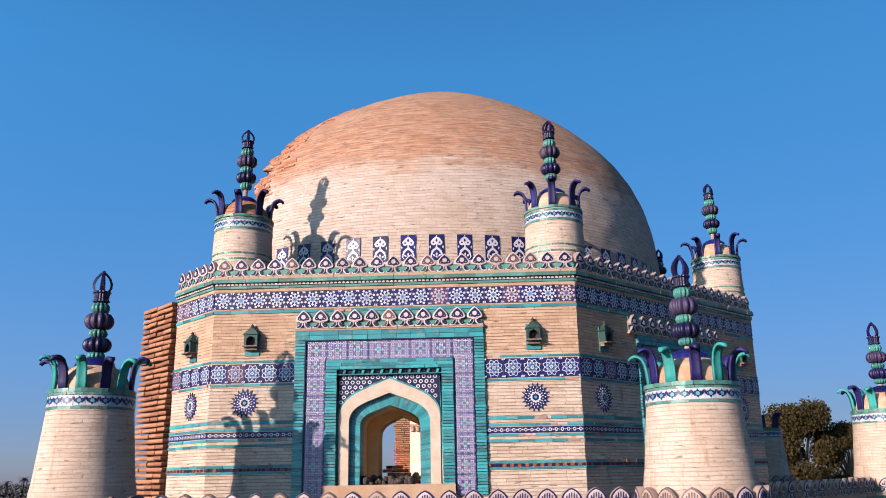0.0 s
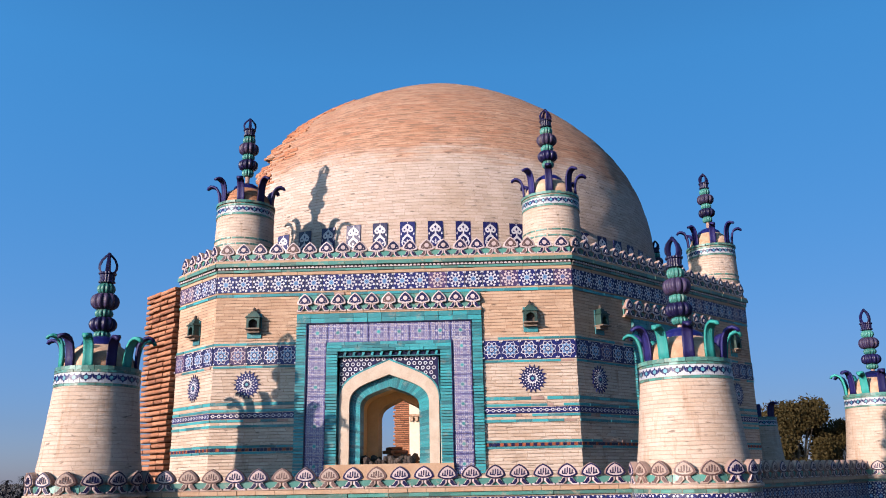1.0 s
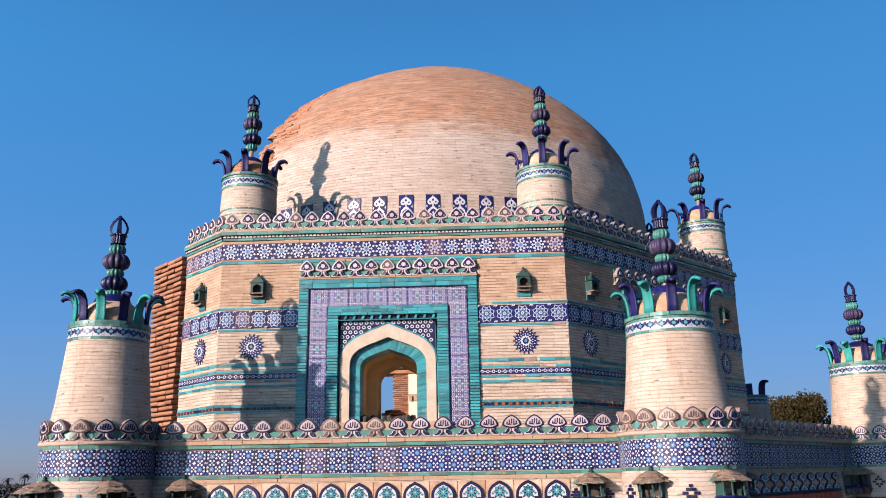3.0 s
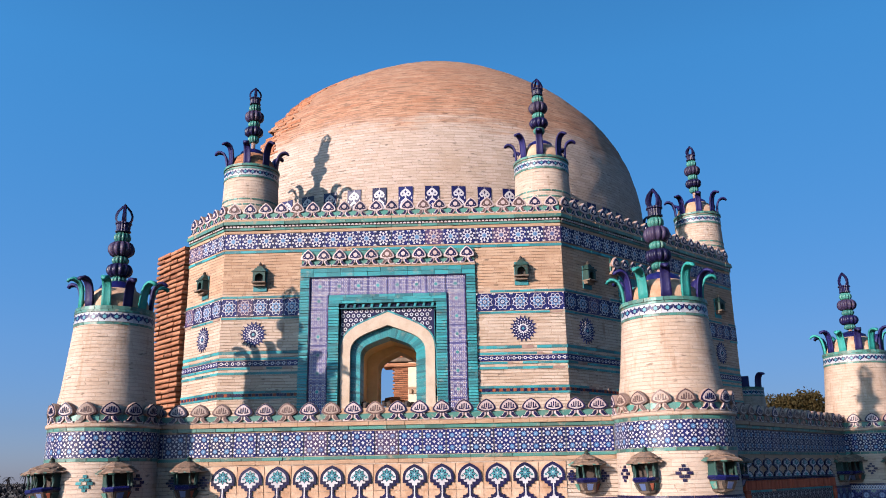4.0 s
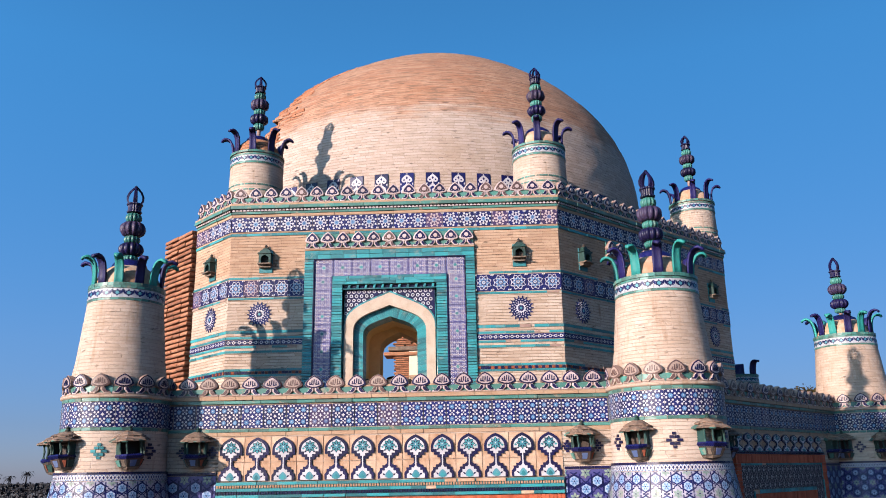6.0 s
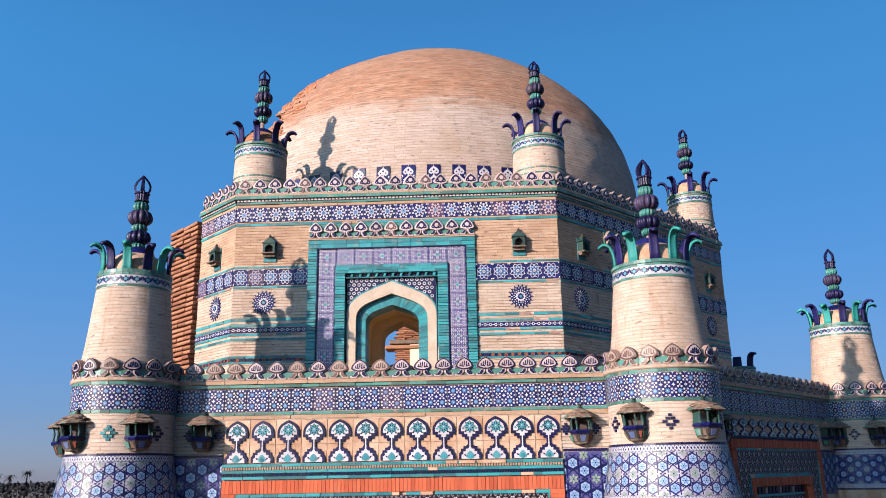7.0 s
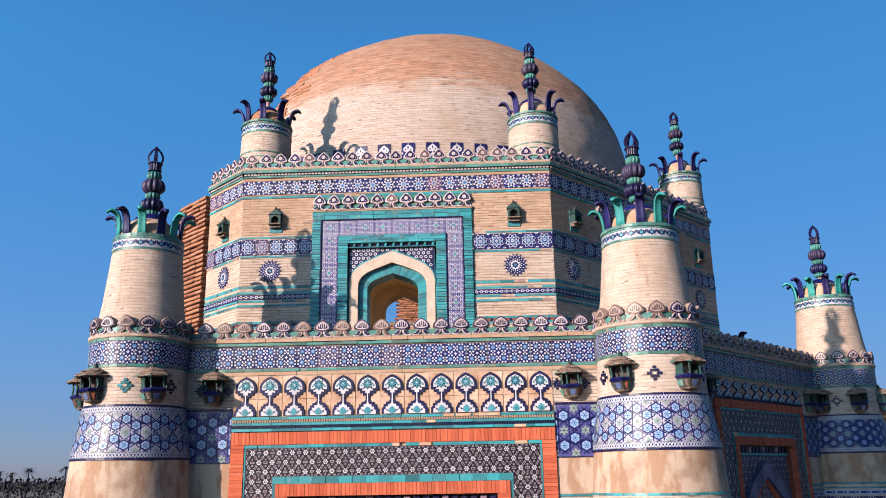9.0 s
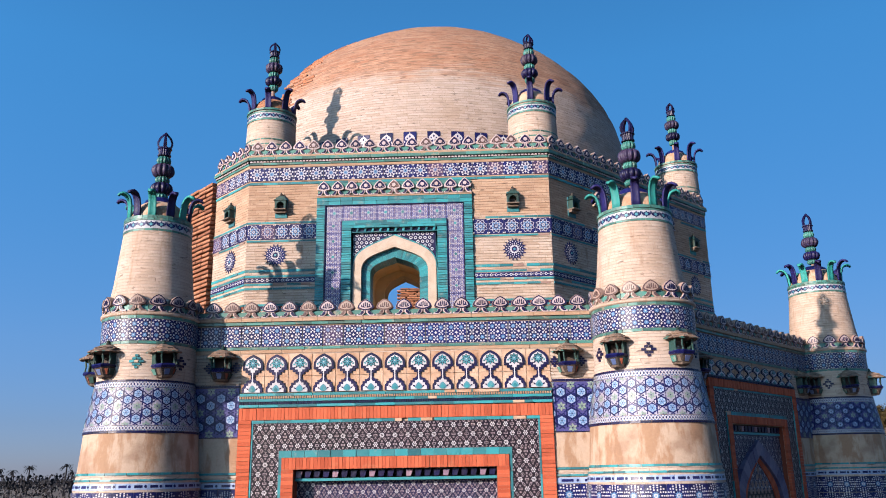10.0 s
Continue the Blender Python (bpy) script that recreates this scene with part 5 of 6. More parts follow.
# ---- lower storey: walls ----
def spade_bm(w):
    """A buff tile pair: an arched spade above, a stepped foot below, both edged dark blue."""
    bm = bmesh.new()
    g = 0.004
    box(bm, -w / 2 + g, w / 2 - g, -0.012, 0.01, 5.472, 5.780, 0)
    box(bm, -w / 2 + g, w / 2 - g, -0.012, 0.01, 5.240, 5.466, 0)

    def shape(pts, y0, y1, mi):
        prism(bm, pts, y0, y1, mi)

    def head(w, drop):
        """Pointed head on stepped shoulders and a narrow neck; w is the half width, drop sets the inner outline in from the rim."""
        d = drop
        half = [(0.028 - d * 0.60, 5.440), (0.028 - d * 0.60, 5.490 + d), (0.066 - d, 5.490 + d), (0.066 - d, 5.522 + d), (0.108 - d, 5.522 + d), (0.108 - d, 5.556 + d), (w - d, 5.556 + d)]
        half += [((w - d) * c, 5.622 + (0.150 - d * 1.1) * v) for c, v in ((1.0, 0.0), (0.96, 0.24), (0.84, 0.48), (0.66, 0.68), (0.42, 0.85), (0.18, 0.97))]
        return half + [(0, 5.622 + 0.156 - d * 1.1)] + [(-x, z) for x, z in reversed(half)]

    def foot(w, drop):
        d = drop
        half = [(w - d, 5.243), (w - d, 5.310 - d * 0.5), (0.122 - d, 5.340 - d), (0.122 - d, 5.372 - d), (0.088 - d, 5.372 - d), (0.088 - d, 5.404 - d), (0.058 - d, 5.404 - d), (0.028 - d * 0.60, 5.430 - d), (0.028 - d * 0.60, 5.440)]
        return half + [(-x, z) for x, z in reversed(half)]

    shape(head(0.148, 0.0), 0, -0.030, 1)
    shape(head(0.148, 0.035), 0, -0.034, 2)
    shape(foot(0.148, 0.0), 0, -0.030, 1)
    shape(foot(0.148, 0.033), 0, -0.034, 2)
    shape(star(8, 0.082, 0.056, 0, 5.650), -0.03, -0.037, 1)
    shape(star(8, 0.074, 0.048, 0, 5.650), -0.03, -0.039, 4)
    shape(star(8, 0.054, 0.034, 0, 5.650, math.pi / 8), -0.03, -0.0405, 1)
    shape(star(8, 0.046, 0.027, 0, 5.650), -0.03, -0.042, 3)
    shape(ngon(6, 0.010, 0, 5.655), -0.03, -0.045, 2)
    for s in (-1, 1):
        shape(kite(math.pi / 2 + s * 1.35, 0.088, 0.020, 0.015, 0, 5.610), -0.03, -0.037, 4)
        shape(kite(math.pi / 2 + s * 2.0, 0.062, 0.020, 0.011, 0, 5.615), -0.03, -0.037, 1)
        shape(kite(math.pi / 2 + s * 0.95, 0.080, 0.024, 0.011, 0, 5.245), -0.03, -0.037, 1)
    shape([(x, z + 5.246) for x, z in onion(0.105, 0.10)], -0.03, -0.038, 3)
    shape([(x, z + 5.256) for x, z in onion(0.055, 0.055)], -0.03, -0.042, 4)
    return bm


SPADE = mesh_of("spade_panel", spade_bm(0.343), [FRIEZE_BUFF, NAVY, WHITE, AQUA, TEAL])


def soldier(bm, x0, x1, z0, z1, y, mi=0, size=0.05):
    brick_run(bm, x0, x1, z0, z1, y, "x", size, mi, 0.004, 0.0035)


ARCH_BLUE = glaze("faded_blue_arch_glaze", (0.026, 0.026, 0.070), (0.086, 0.080, 0.129), wear=0.15, worn=(0.133, 0.090, 0.080))


def niche(wall, m, xc, zt, half, deep, bottom):
    """The recessed field inside the frames: tooth row, flower tiles, and a pointed blind arch with a pierced screen."""
    g = m @ pose(xc, 0, 0)
    bm = bmesh.new()
    n = round(2 * half / 0.128)
    for i in range(n):
        x = -half + 2 * half * i / n
        prism(bm, [(x + 0.02, zt - 0.105), (x + 0.085, zt - 0.105), (x + 0.11, zt - 0.02), (x + 0.02, zt - 0.02)], deep, 0.05, 2 if i % 4 else 1)
    # dark strip between the teeth: the recess shade put into colour
    box(bm, -half, half, deep - 0.02, deep + 0.02, zt - 0.12, zt, 0)
    box(bm, -half, half, 0.06, deep + 0.02, zt - 0.155, zt - 0.118, 3)
    part("tooth_moulding", bm, [DARK, LILAC, NAVY, TEAL], wall, "", g)
    top = zt - 0.16
    h = 0.26
    rows_n = int((top - bottom) / h)
    a_out = arch(half * (0.95 if half < 1.2 else 0.86), top - 1.25, top - 0.08 if half < 1.2 else top - 0.42, bottom)
    a_in = arch(half * (0.74 if half < 1.2 else 0.68), top - 1.30, top - 0.32 if half < 1.2 else top - 0.68, bottom)
    bm = bmesh.new()
    box(bm, -half, half, deep, deep + 0.1, bottom, top)
    part("niche_back", bm, NAVY, wall, "", g)
    for s in (-1, 1):
        part("niche_jamb", box(bmesh.new(), *sorted((s * half, s * (half - 0.006))), 0.004, deep, bottom, zt), DARK_RED, wall, "", g)
    cols = round(2 * half / 0.30)
    for k in range(rows_n):
        z = top - (k + 0.5) * 0.30
        for i in range(cols):
            x = -half + (i + 0.5) * 2 * half / cols
            if z < bottom + 0.15 or (abs(x) < half * 0.75 and z < top - 1.0):
                continue
            part("blue_flower_tile", PLUM_BLUE_TILE, parent=wall, m=g @ pose(x, deep - 0.001, z) @ Matrix.Diagonal((2 * half / cols / 0.30, 1, 1, 1)))
    bm = bmesh.new()
    strip(bm, a_out, a_in, deep, deep - 0.08, 0, 0.12, 0.01)
    part("blind_arch", bm, ARCH_BLUE, wall, "faded pale blue tiled pointed arch", g)
    bm = bmesh.new()
    a3 = [(x * 0.80, z - 0.10) for x, z in a_in]
    strip(bm, a_in, a3, deep, deep - 0.03, 0)
    part("arch_reveal", bm, RED, wall, "", g)
    # dark plate behind the stars stands in for shade in the piercings
    bm = bmesh.new()
    apex = max(z for x, z in a3)
    for p, q in zip(a3, a3[1:]):
        if abs(p[0] - q[0]) > 1e-6:
            prism(bm, [p, q, (q[0], bottom), (p[0], bottom)], deep, deep - 0.012, 0)
    for i in range(-4, 5):
        for k in range(9):
            x, z = i * 0.14 + 0.07 * (k % 2), apex - 0.15 - 0.11 * k
            if abs(x) < half * 0.45 * min(1, 0.2 + k * 0.25):
                prism(bm, star(6, 0.055, 0.03, x, z), deep, deep - 0.022, 1)
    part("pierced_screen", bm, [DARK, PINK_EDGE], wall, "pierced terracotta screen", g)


def lower_wall(name, m, u0, u1, xc, L, label, niche_deep=0.22, side_hex=True):
    """L: levels and half widths of the frames."""
    bm = bmesh.new()
    hx = L["hole"]
    box(bm, u0, xc - hx, 0, 1.5, 0, 6.30)
    box(bm, xc + hx, u1, 0, 1.5, 0, 6.30)
    box(bm, xc - hx, xc + hx, 0, 1.5, L["hole_top"], 6.30)
    box(bm, xc - hx, xc + hx, niche_deep + 0.1, 1.5, 0, L["hole_top"])
    wall = part(name, bm, CREAM_BRICK, m=m)
    tagged(wall, label, "wall", kind="structure")
    one = Matrix.Identity(4)
    row(wall, "net_tile", LOW_STAR_TILE, one, u0 + 0.4, u1 - 0.4, 6.043, 0.30, 0.0, 0.2, LOW_STAR_TILE_FADED)
    bm = bmesh.new()
    brick_run(bm, u0 + 0.4, u1 - 0.4, 6.208, 6.250, 0.03, "x", 0.24, 0)
    brick_run(bm, u0 + 0.4, u1 - 0.4, 6.254, 6.300, 0.05, "x", 0.22, 1)
    brick_run(bm, u0 + 0.4, u1 - 0.4, 5.850, 5.888, 0.018, "x", 0.26, 0)
    brick_run(bm, u0 + 0.4, u1 - 0.4, 5.80, 5.846, 0.010, "x", 0.3, 1)
    box(bm, u0 + 0.3, u1 - 0.3, 0.0, 0.30, 6.25, 6.302, 1)
    box(bm, u0 + 0.3, u1 - 0.3, -0.012, 0.06, 6.304, 6.40, 0)
    part("cornice", bm, [OLD_TEAL, BUFF], wall, "turquoise and buff brick cornice")
    row(wall, "lettered_parapet_piece", LOW_CRENEL, pose(0, -0.02, 0), u0 + 0.45, u1 - 0.45, 6.304, LOW_CREN_W, 0, 0.35, LOW_CRENEL_PALE)
    g = pose(xc, 0, 0)
    r0, r1, l0, l1, s0, s1 = L["red_out"], L["red_in"], L["lace_out"], L["lace_in"], L["red2_out"], L["red2_in"]
    # spade frieze
    pf = Matrix.Diagonal((1, 1, L["spade_scale"], 1))
    n = round(2 * r0 / 0.343)
    for i in range(n):
        x = -r0 + (i + 0.5) * 2 * r0 / n
        part("spade_panel", SPADE, parent=wall, m=g @ pose(x, 0, L["spade_top"] - 5.78 * L["spade_scale"]) @ pf @ Matrix.Diagonal((2 * r0 / n / 0.343, 1, 1, 1)))
    # mouldings between frieze and frame
    zb, zt = L["mould"]
    bm = bmesh.new()
    hgt = (zt - zb) / 5
    brick_run(bm, -r0, r0, zt - hgt, zt - 0.003, 0.05, "x", 0.26, 0)
    k = round(2 * r0 / 0.034)
    for q, zz in ((1, zt - 2 * hgt), (3, zt - 4 * hgt)):
        for i in range(k):
            x = -r0 + 2 * r0 * i / k
            box(bm, x + 0.004, x + 0.024, -0.048, 0.01, zz + 0.003, zz + hgt - 0.003, 2 if q == 1 else 1)
        box(bm, -r0, r0, -0.03, 0.0, zz, zz + hgt, 0)
    for zz in (zt - hgt, zt - 3 * hgt, zb):
        x = random.uniform(-0.3, 0.1)
        while x < r0 - 0.5:
            ln = random.uniform(0.12, 0.4)
            if random.random() < 0.35:
                brick_run(bm, x, x + ln, zz + 0.001, zz + hgt - 0.002, 0.060, "x", 0.2, 3)
            x += ln + 0.02
    brick_run(bm, -r0, r0, zt - 3 * hgt + 0.002, zt - 2 * hgt - 0.002, 0.052, "x", 0.28, 0)
    brick_run(bm, -r0, r0, zb + 0.002, zb + hgt - 0.002, 0.055, "x", 0.28, 0)
    part("moulding", bm, [TEAL, NAVY, BUFF, FRIEZE_BUFF] if L["spade_scale"] > 0.8 else [COBALT, NAVY, TEAL, COBALT], wall, "turquoise moulding with small dark teeth", g)
    # frames
    z_r1, z_l, z_r2 = L["red_top"], L["lace_top"], L["red2_top"]
    bm = bmesh.new()
    soldier(bm, -r0, r0, z_r1 - (r0 - r1) * 0.9, z_r1, 0.045)
    for s in (-1, 1):
        brick_run(bm, *sorted((s * r0, s * r1)), 0.0, z_r1 - (r0 - r1) * 0.9 - 0.002, 0.045, "z", 0.05, 0, 0.004, 0.0035)
    part("red_frame", bm, RED, wall, "red terracotta brick frame", g)
    bm = bmesh.new()
    soldier(bm, -s0, s0, z_r2 - (s0 - s1) * 0.95, z_r2, 0.05)
    for s in (-1, 1):
        brick_run(bm, *sorted((s * s0, s * s1)), 0.0, z_r2 - (s0 - s1) * 0.95 - 0.002, 0.05, "z", 0.05, 0, 0.004, 0.002)
    part("inner_red_frame", bm, RED, wall, "red terracotta brick frame", g)
    bm = bmesh.new()
    for s in (-1, 1):
        brick_run(bm, *sorted((s * (r1 - 0.004), s * (l0 + 0.002))), 0.0, z_l + 0.03, 0.035, "z", 0.26)
        brick_run(bm, *sorted((s * (l1 - 0.002), s * (s0 + 0.002))), 0.0, z_r2 + 0.04, 0.035, "z", 0.26)
    brick_run(bm, -r1, r1, z_l + 0.002, z_r1 - (r0 - r1) * 0.9 - 0.004, 0.035, "x", 0.18, lost=1)
    brick_run(bm, -l1, l1, z_r2 + 0.003, z_l - (l0 - l1) - 0.002, 0.035, "x", 0.18, lost=1)
    part("turquoise_fillet", bm, [TEAL, FRIEZE_BUFF], wall, "", g)
    w = l0 - l1
    k = w / 0.372
    n = round(2 * l0 / w)
    for i in range(n):
        part("plum_tile", PLUM_TILE, parent=wall, m=g @ pose(-l0 + (i + 0.5) * 2 * l0 / n, -0.008, z_l - w / 2) @ Matrix.Diagonal((2 * l0 / n / 0.372, 1, k, 1)))
    for s in (-1, 1):
        for j in range(8):
            part("plum_tile", PLUM_TILE, parent=wall, m=g @ pose(s * (l0 - w / 2), -0.008, z_l - w * (j + 1.5)) @ Matrix.Diagonal((k, 1, k, 1)))
    niche(wall, one, xc, L["hole_top"], s1, niche_deep, 0.3)
    # flanking panels beside the towers
    for a, b in ((u0 + 0.35, xc - r0 - 0.01), (xc + r0 + 0.01, u1 - 0.35)):
        bm = bmesh.new()
        box(bm, a, b, -0.012, 0.0, 4.16, 4.62)
        part("plaster_panel", bm, CREAM_PLASTER, wall)
        wdt = b - a
        if side_hex:
            bm = tile_bm(wdt, 0.68, hex_layers(wdt - 0.08, 0.60, 0.262), 1, 0.014, base=1)
            part("hexagon_tile", bm, [COBALT, VIOLET, SKY_BLUE, PALE_GREEN, ICE_BLUE], wall, "", pose((a + b) / 2, 0, 4.975))
            n = max(1, round(wdt / 0.27))
            for k in range(n):
                for z in (3.80, 3.525, 3.25):
                    part("sunflower_tile", tile_bm(wdt / n, 0.275, rosette_layers(wdt / n, 0.275), 1, 0.014), GIRIH, wall, "", pose(a + wdt * (k + 0.5) / n, 0, z))
                part("dash_tile", tile_bm(wdt / n, 0.08, bar_layers(wdt / n, 0.08), 1, 0.014, base=1), [COBALT, ICE_BLUE], wall, "", pose(a + wdt * (k + 0.5) / n, 0, 3.985))
        bm = bmesh.new()
        brick_run(bm, a, b, 5.322, 5.352, 0.02, "x", 0.2, 1)
        brick_run(bm, a, b, 4.625, 4.634, 0.02, "x", 0.2, 1)
        brick_run(bm, a, b, 4.128, 4.156, 0.02, "x", 0.2, 0)
        brick_run(bm, a, b, 4.040, 4.066, 0.02, "x", 0.2, 0)
        part("glazed_course", bm, [TEAL, NAVY], wall)
    return wall


FRONT = dict(hole=1.40, hole_top=4.185, red_out=2.19, red_in=2.01, lace_out=1.982, lace_in=1.61, red2_out=1.565, red2_in=1.40, spade_top=5.783, spade_scale=1.0,
             mould=(5.035, 5.232), red_top=5.023, lace_top=4.815, red2_top=4.345)
lower_wall("wall_lower_front", face_matrix(0, -8.04, -90), -3.39, 3.60, 0.11, FRONT, "tiled brick wall with red-framed niche and spade frieze")
SIDE = dict(hole=1.03, hole_top=4.80, red_out=1.90, red_in=1.77, lace_out=1.74, lace_in=1.39, red2_out=1.35, red2_in=1.03, spade_top=5.80, spade_scale=0.48,
            mould=(5.495, 5.545), red_top=5.49, lace_top=5.33, red2_top=4.93)
SIDE.update(red2_out=1.16, red2_in=1.03, lace_in=1.19, lace_out=1.53, red_in=1.56, red_out=1.70)
NX, NY = 0.74301, -0.66928
lower_wall("wall_lower_right", face_matrix((3.60 + 8.23) / 2 - NX * 0.16, (-8.22 - 3.08) / 2 - NY * 0.16, -42.0), -3.46, 3.46, 0.28, SIDE, "tiled brick wall in shade with a pointed niche", 0.09)
bm = bmesh.new()
box(bm, -3.3, 3.3, 0, 1.4, 0, 6.28)
tagged(part("wall_lower_side", bm, CREAM_BRICK, m=face_matrix(8.10, 0.4, 2)), "plain cream brick wall of the far side", "wall", kind="structure")
bm = bmesh.new()
bm.faces.new([bm.verts.new(p) for p in ((-3.3, -7.6, 6.1), (3.5, -7.7, 6.1), (7.9, -3.0, 6.1), (7.9, 3.0, 6.1), (4.8, 2.0, 6.1), (4.6, -2.0, 6.1), (2.0, -4.8, 6.1), (-2.0, -4.8, 6.1), (-3.6, -4.2, 6.1))])
bmesh.ops.solidify(bm, geom=bm.faces[:], thickness=0.3)
tagged(part("gallery_floor", bm, BUFF), "brick paved gallery behind the lower parapet", "floor", kind="structure")


# ---- wall lanterns ----
BASKET = glaze("worn_dark_basket", (0.005, 0.014, 0.015), (0.029, 0.018, 0.017), rough=0.6, wear=0.4, worn=(0.065, 0.038, 0.025))
ROOF_WOOD = plaster("sun_bleached_wood", (0.195, 0.123, 0.085), (0.055, 0.033, 0.024), 9.0)

def bay_lantern():
    """A little oriel of wood and glazed clay with a hipped roof; wall plane at y = 0, its foot at z = 0."""
    t = thing("bay_lantern", "small weathered oriel niche of wood and glazed clay with hipped roof", "wall lantern", group="oriel niches")
    bm = bmesh.new()

    def frustum(w0, w1, d0, d1, z0, z1, mi=0):
        v = []
        for w, d, z in ((w0, d0, z0), (w1, d1, z1)):
            v.append([bm.verts.new(p) for p in ((-w / 2, 0.02, z), (-w / 2, -d * 0.6, z), (-w * 0.28, -d, z), (w * 0.28, -d, z), (w / 2, -d * 0.6, z), (w / 2, 0.02, z))])
        for i in range(6):
            bm.faces.new((v[0][i], v[0][(i + 1) % 6], v[1][(i + 1) % 6], v[1][i])).material_index = mi
        bm.faces.new(v[0]).material_index = mi
        bm.faces.new(v[1]).material_index = mi

    frustum(0.20, 0.235, 0.12, 0.15, 0.025, 0.055, 0)
    frustum(0.235, 0.29, 0.15, 0.20, 0.057, 0.17, 1)
    basket = part("basket", bm, [OLD_WOOD, BASKET], t, "glazed tapering basket")
    bm = bmesh.new()
    frustum(0.30, 0.33, 0.21, 0.23, 0.172, 0.20)
    frustum(0.325, 0.30, 0.225, 0.21, 0.202, 0.222)
    part("rail", bm, COBALT, t, "deep blue glazed rail")
    for x, y in ((-0.145, -0.12), (0.145, -0.12), (-0.085, -0.195), (0.085, -0.195)):
        bm = bmesh.new()
        lathe(bm, [(0.016, 0.22), (0.011, 0.25), (0.015, 0.30), (0.011, 0.36), (0.018, 0.395)], 8)
        part("post", bm, OLD_GREEN, t, "", pose(x, y, 0))
    for s in (-1, 1):
        part("side_panel", box(bmesh.new(), *sorted((s * 0.145, s * 0.125)), -0.115, 0.02, 0.22, 0.39), OLD_GREEN, t)
    # panel painted dark to give the shaded inside of the oriel
    part("back_panel", box(bmesh.new(), -0.13, 0.13, -0.01, 0.02, 0.22, 0.39), DARK, t, "back panel coloured dark as recess shade")
    bm = bmesh.new()
    frustum(0.41, 0.39, 0.29, 0.28, 0.392, 0.410)
    frustum(0.40, 0.27, 0.285, 0.19, 0.411, 0.458)
    frustum(0.31, 0.28, 0.215, 0.195, 0.459, 0.474)
    frustum(0.28, 0.10, 0.195, 0.06, 0.475, 0.525)
    roof = part("roof", bm, ROOF_WOOD, t, "weathered hipped timber roof")
    chips = random.Random(31)
    for tier, (rx, ry, z, n) in enumerate(((0.205, 0.285, 0.405, 11), (0.155, 0.205, 0.455, 8))):
        for i in range(n):
            a = math.pi * (i + 0.5) / n
            part("shingle", box(bmesh.new(), -0.036, 0.036, -0.045, 0.045, -0.007, 0.007, 0, 0.003), (ROOF_WOOD, OLD_WOOD, ROOF_WOOD, OLD_TEAL)[chips.randrange(4)], roof, "",
                 pose(rx * math.cos(a), -ry * math.sin(a) * 0.92, z + chips.uniform(-0.006, 0.008), 0, 0, math.degrees(-a) + 90 + chips.uniform(-12, 12)) @ pose(0, 0, 0, chips.uniform(12, 30), chips.uniform(-9, 9), 0))
    for i, mat in enumerate((OLD_TEAL, OLD_WOOD, PALE_BLUE, DARK_RED, OLD_GREEN)):
        a = math.pi * (i + 0.5) / 5
        part("facet_tile", prism(bmesh.new(), [(-0.030, 0), (0.030, 0), (0.042, 0.088), (-0.042, 0.088)], 0.0, -0.012), mat, basket, "",
             pose(-0.128 * math.cos(a), -0.030 - 0.118 * math.sin(a), 0.068, 0, 0, math.degrees(a) - 90) @ pose(0, 0, 0, 24))
    bm = bmesh.new()
    lathe(bm, [(0.03, 0.52), (0.035, 0.54), (0.018, 0.56), (0.024, 0.575), (0.004, 0.60)], 10)
    part("knob", bm, OLD_GREEN, roof, "", pose(0, -0.03, 0))
    return t


first = bay_lantern()
for o in first.children:
    for v in o.data.vertices:
        v.co += 0.016 * noise.noise_vector(v.co * 17.0)
spots = []
for key, angles in (("L", (-178, -118, -50)), ("R", (-130.5, -65)), ("D", (-134, -84, -30))):
    x, y, s = TOWERS[key]
    r = s * table(5.5, TOWER_TABLE) - 0.01
    for a in angles:
        spots.append(pose(x + r * math.cos(radians(a)), y + r * math.sin(radians(a)), 5.335, 0, 0, a + 90))
spots += [face_matrix(0, -8.04, -90) @ pose(-2.36, 0, 5.335), face_matrix(0, -8.04, -90) @ pose(2.55, 0, 5.33)]
fr = face_matrix((3.60 + 8.23) / 2 - NX * 0.16, (-8.22 - 3.08) / 2 - NY * 0.16, -42.0)
spots += [fr @ pose(-1.75, 0, 5.335), fr @ pose(2.35, 0, 5.335)]
first.matrix_basis = spots[0]
for i, m in enumerate(spots[1:]):
    k = 0.93 + 0.05 * math.sin(i * 2.3)
    o = copy_thing(first, m @ pose(0, 0, 0, random.uniform(-2, 2), random.uniform(-4, 4), random.uniform(-5, 5)))
    o.scale = (k, k, 0.9)
    o.location.z += 0.05
# small crosses beside the wall oriels
for x in (-2.55, -2.16, 2.36, 2.74):
    cross_inlay(bpy.data.objects["wall_lower_front"], lambda z: 50.0, 0, [NAVY, COBALT], pose(x, 0, 5.60), 0.67, 50.0)


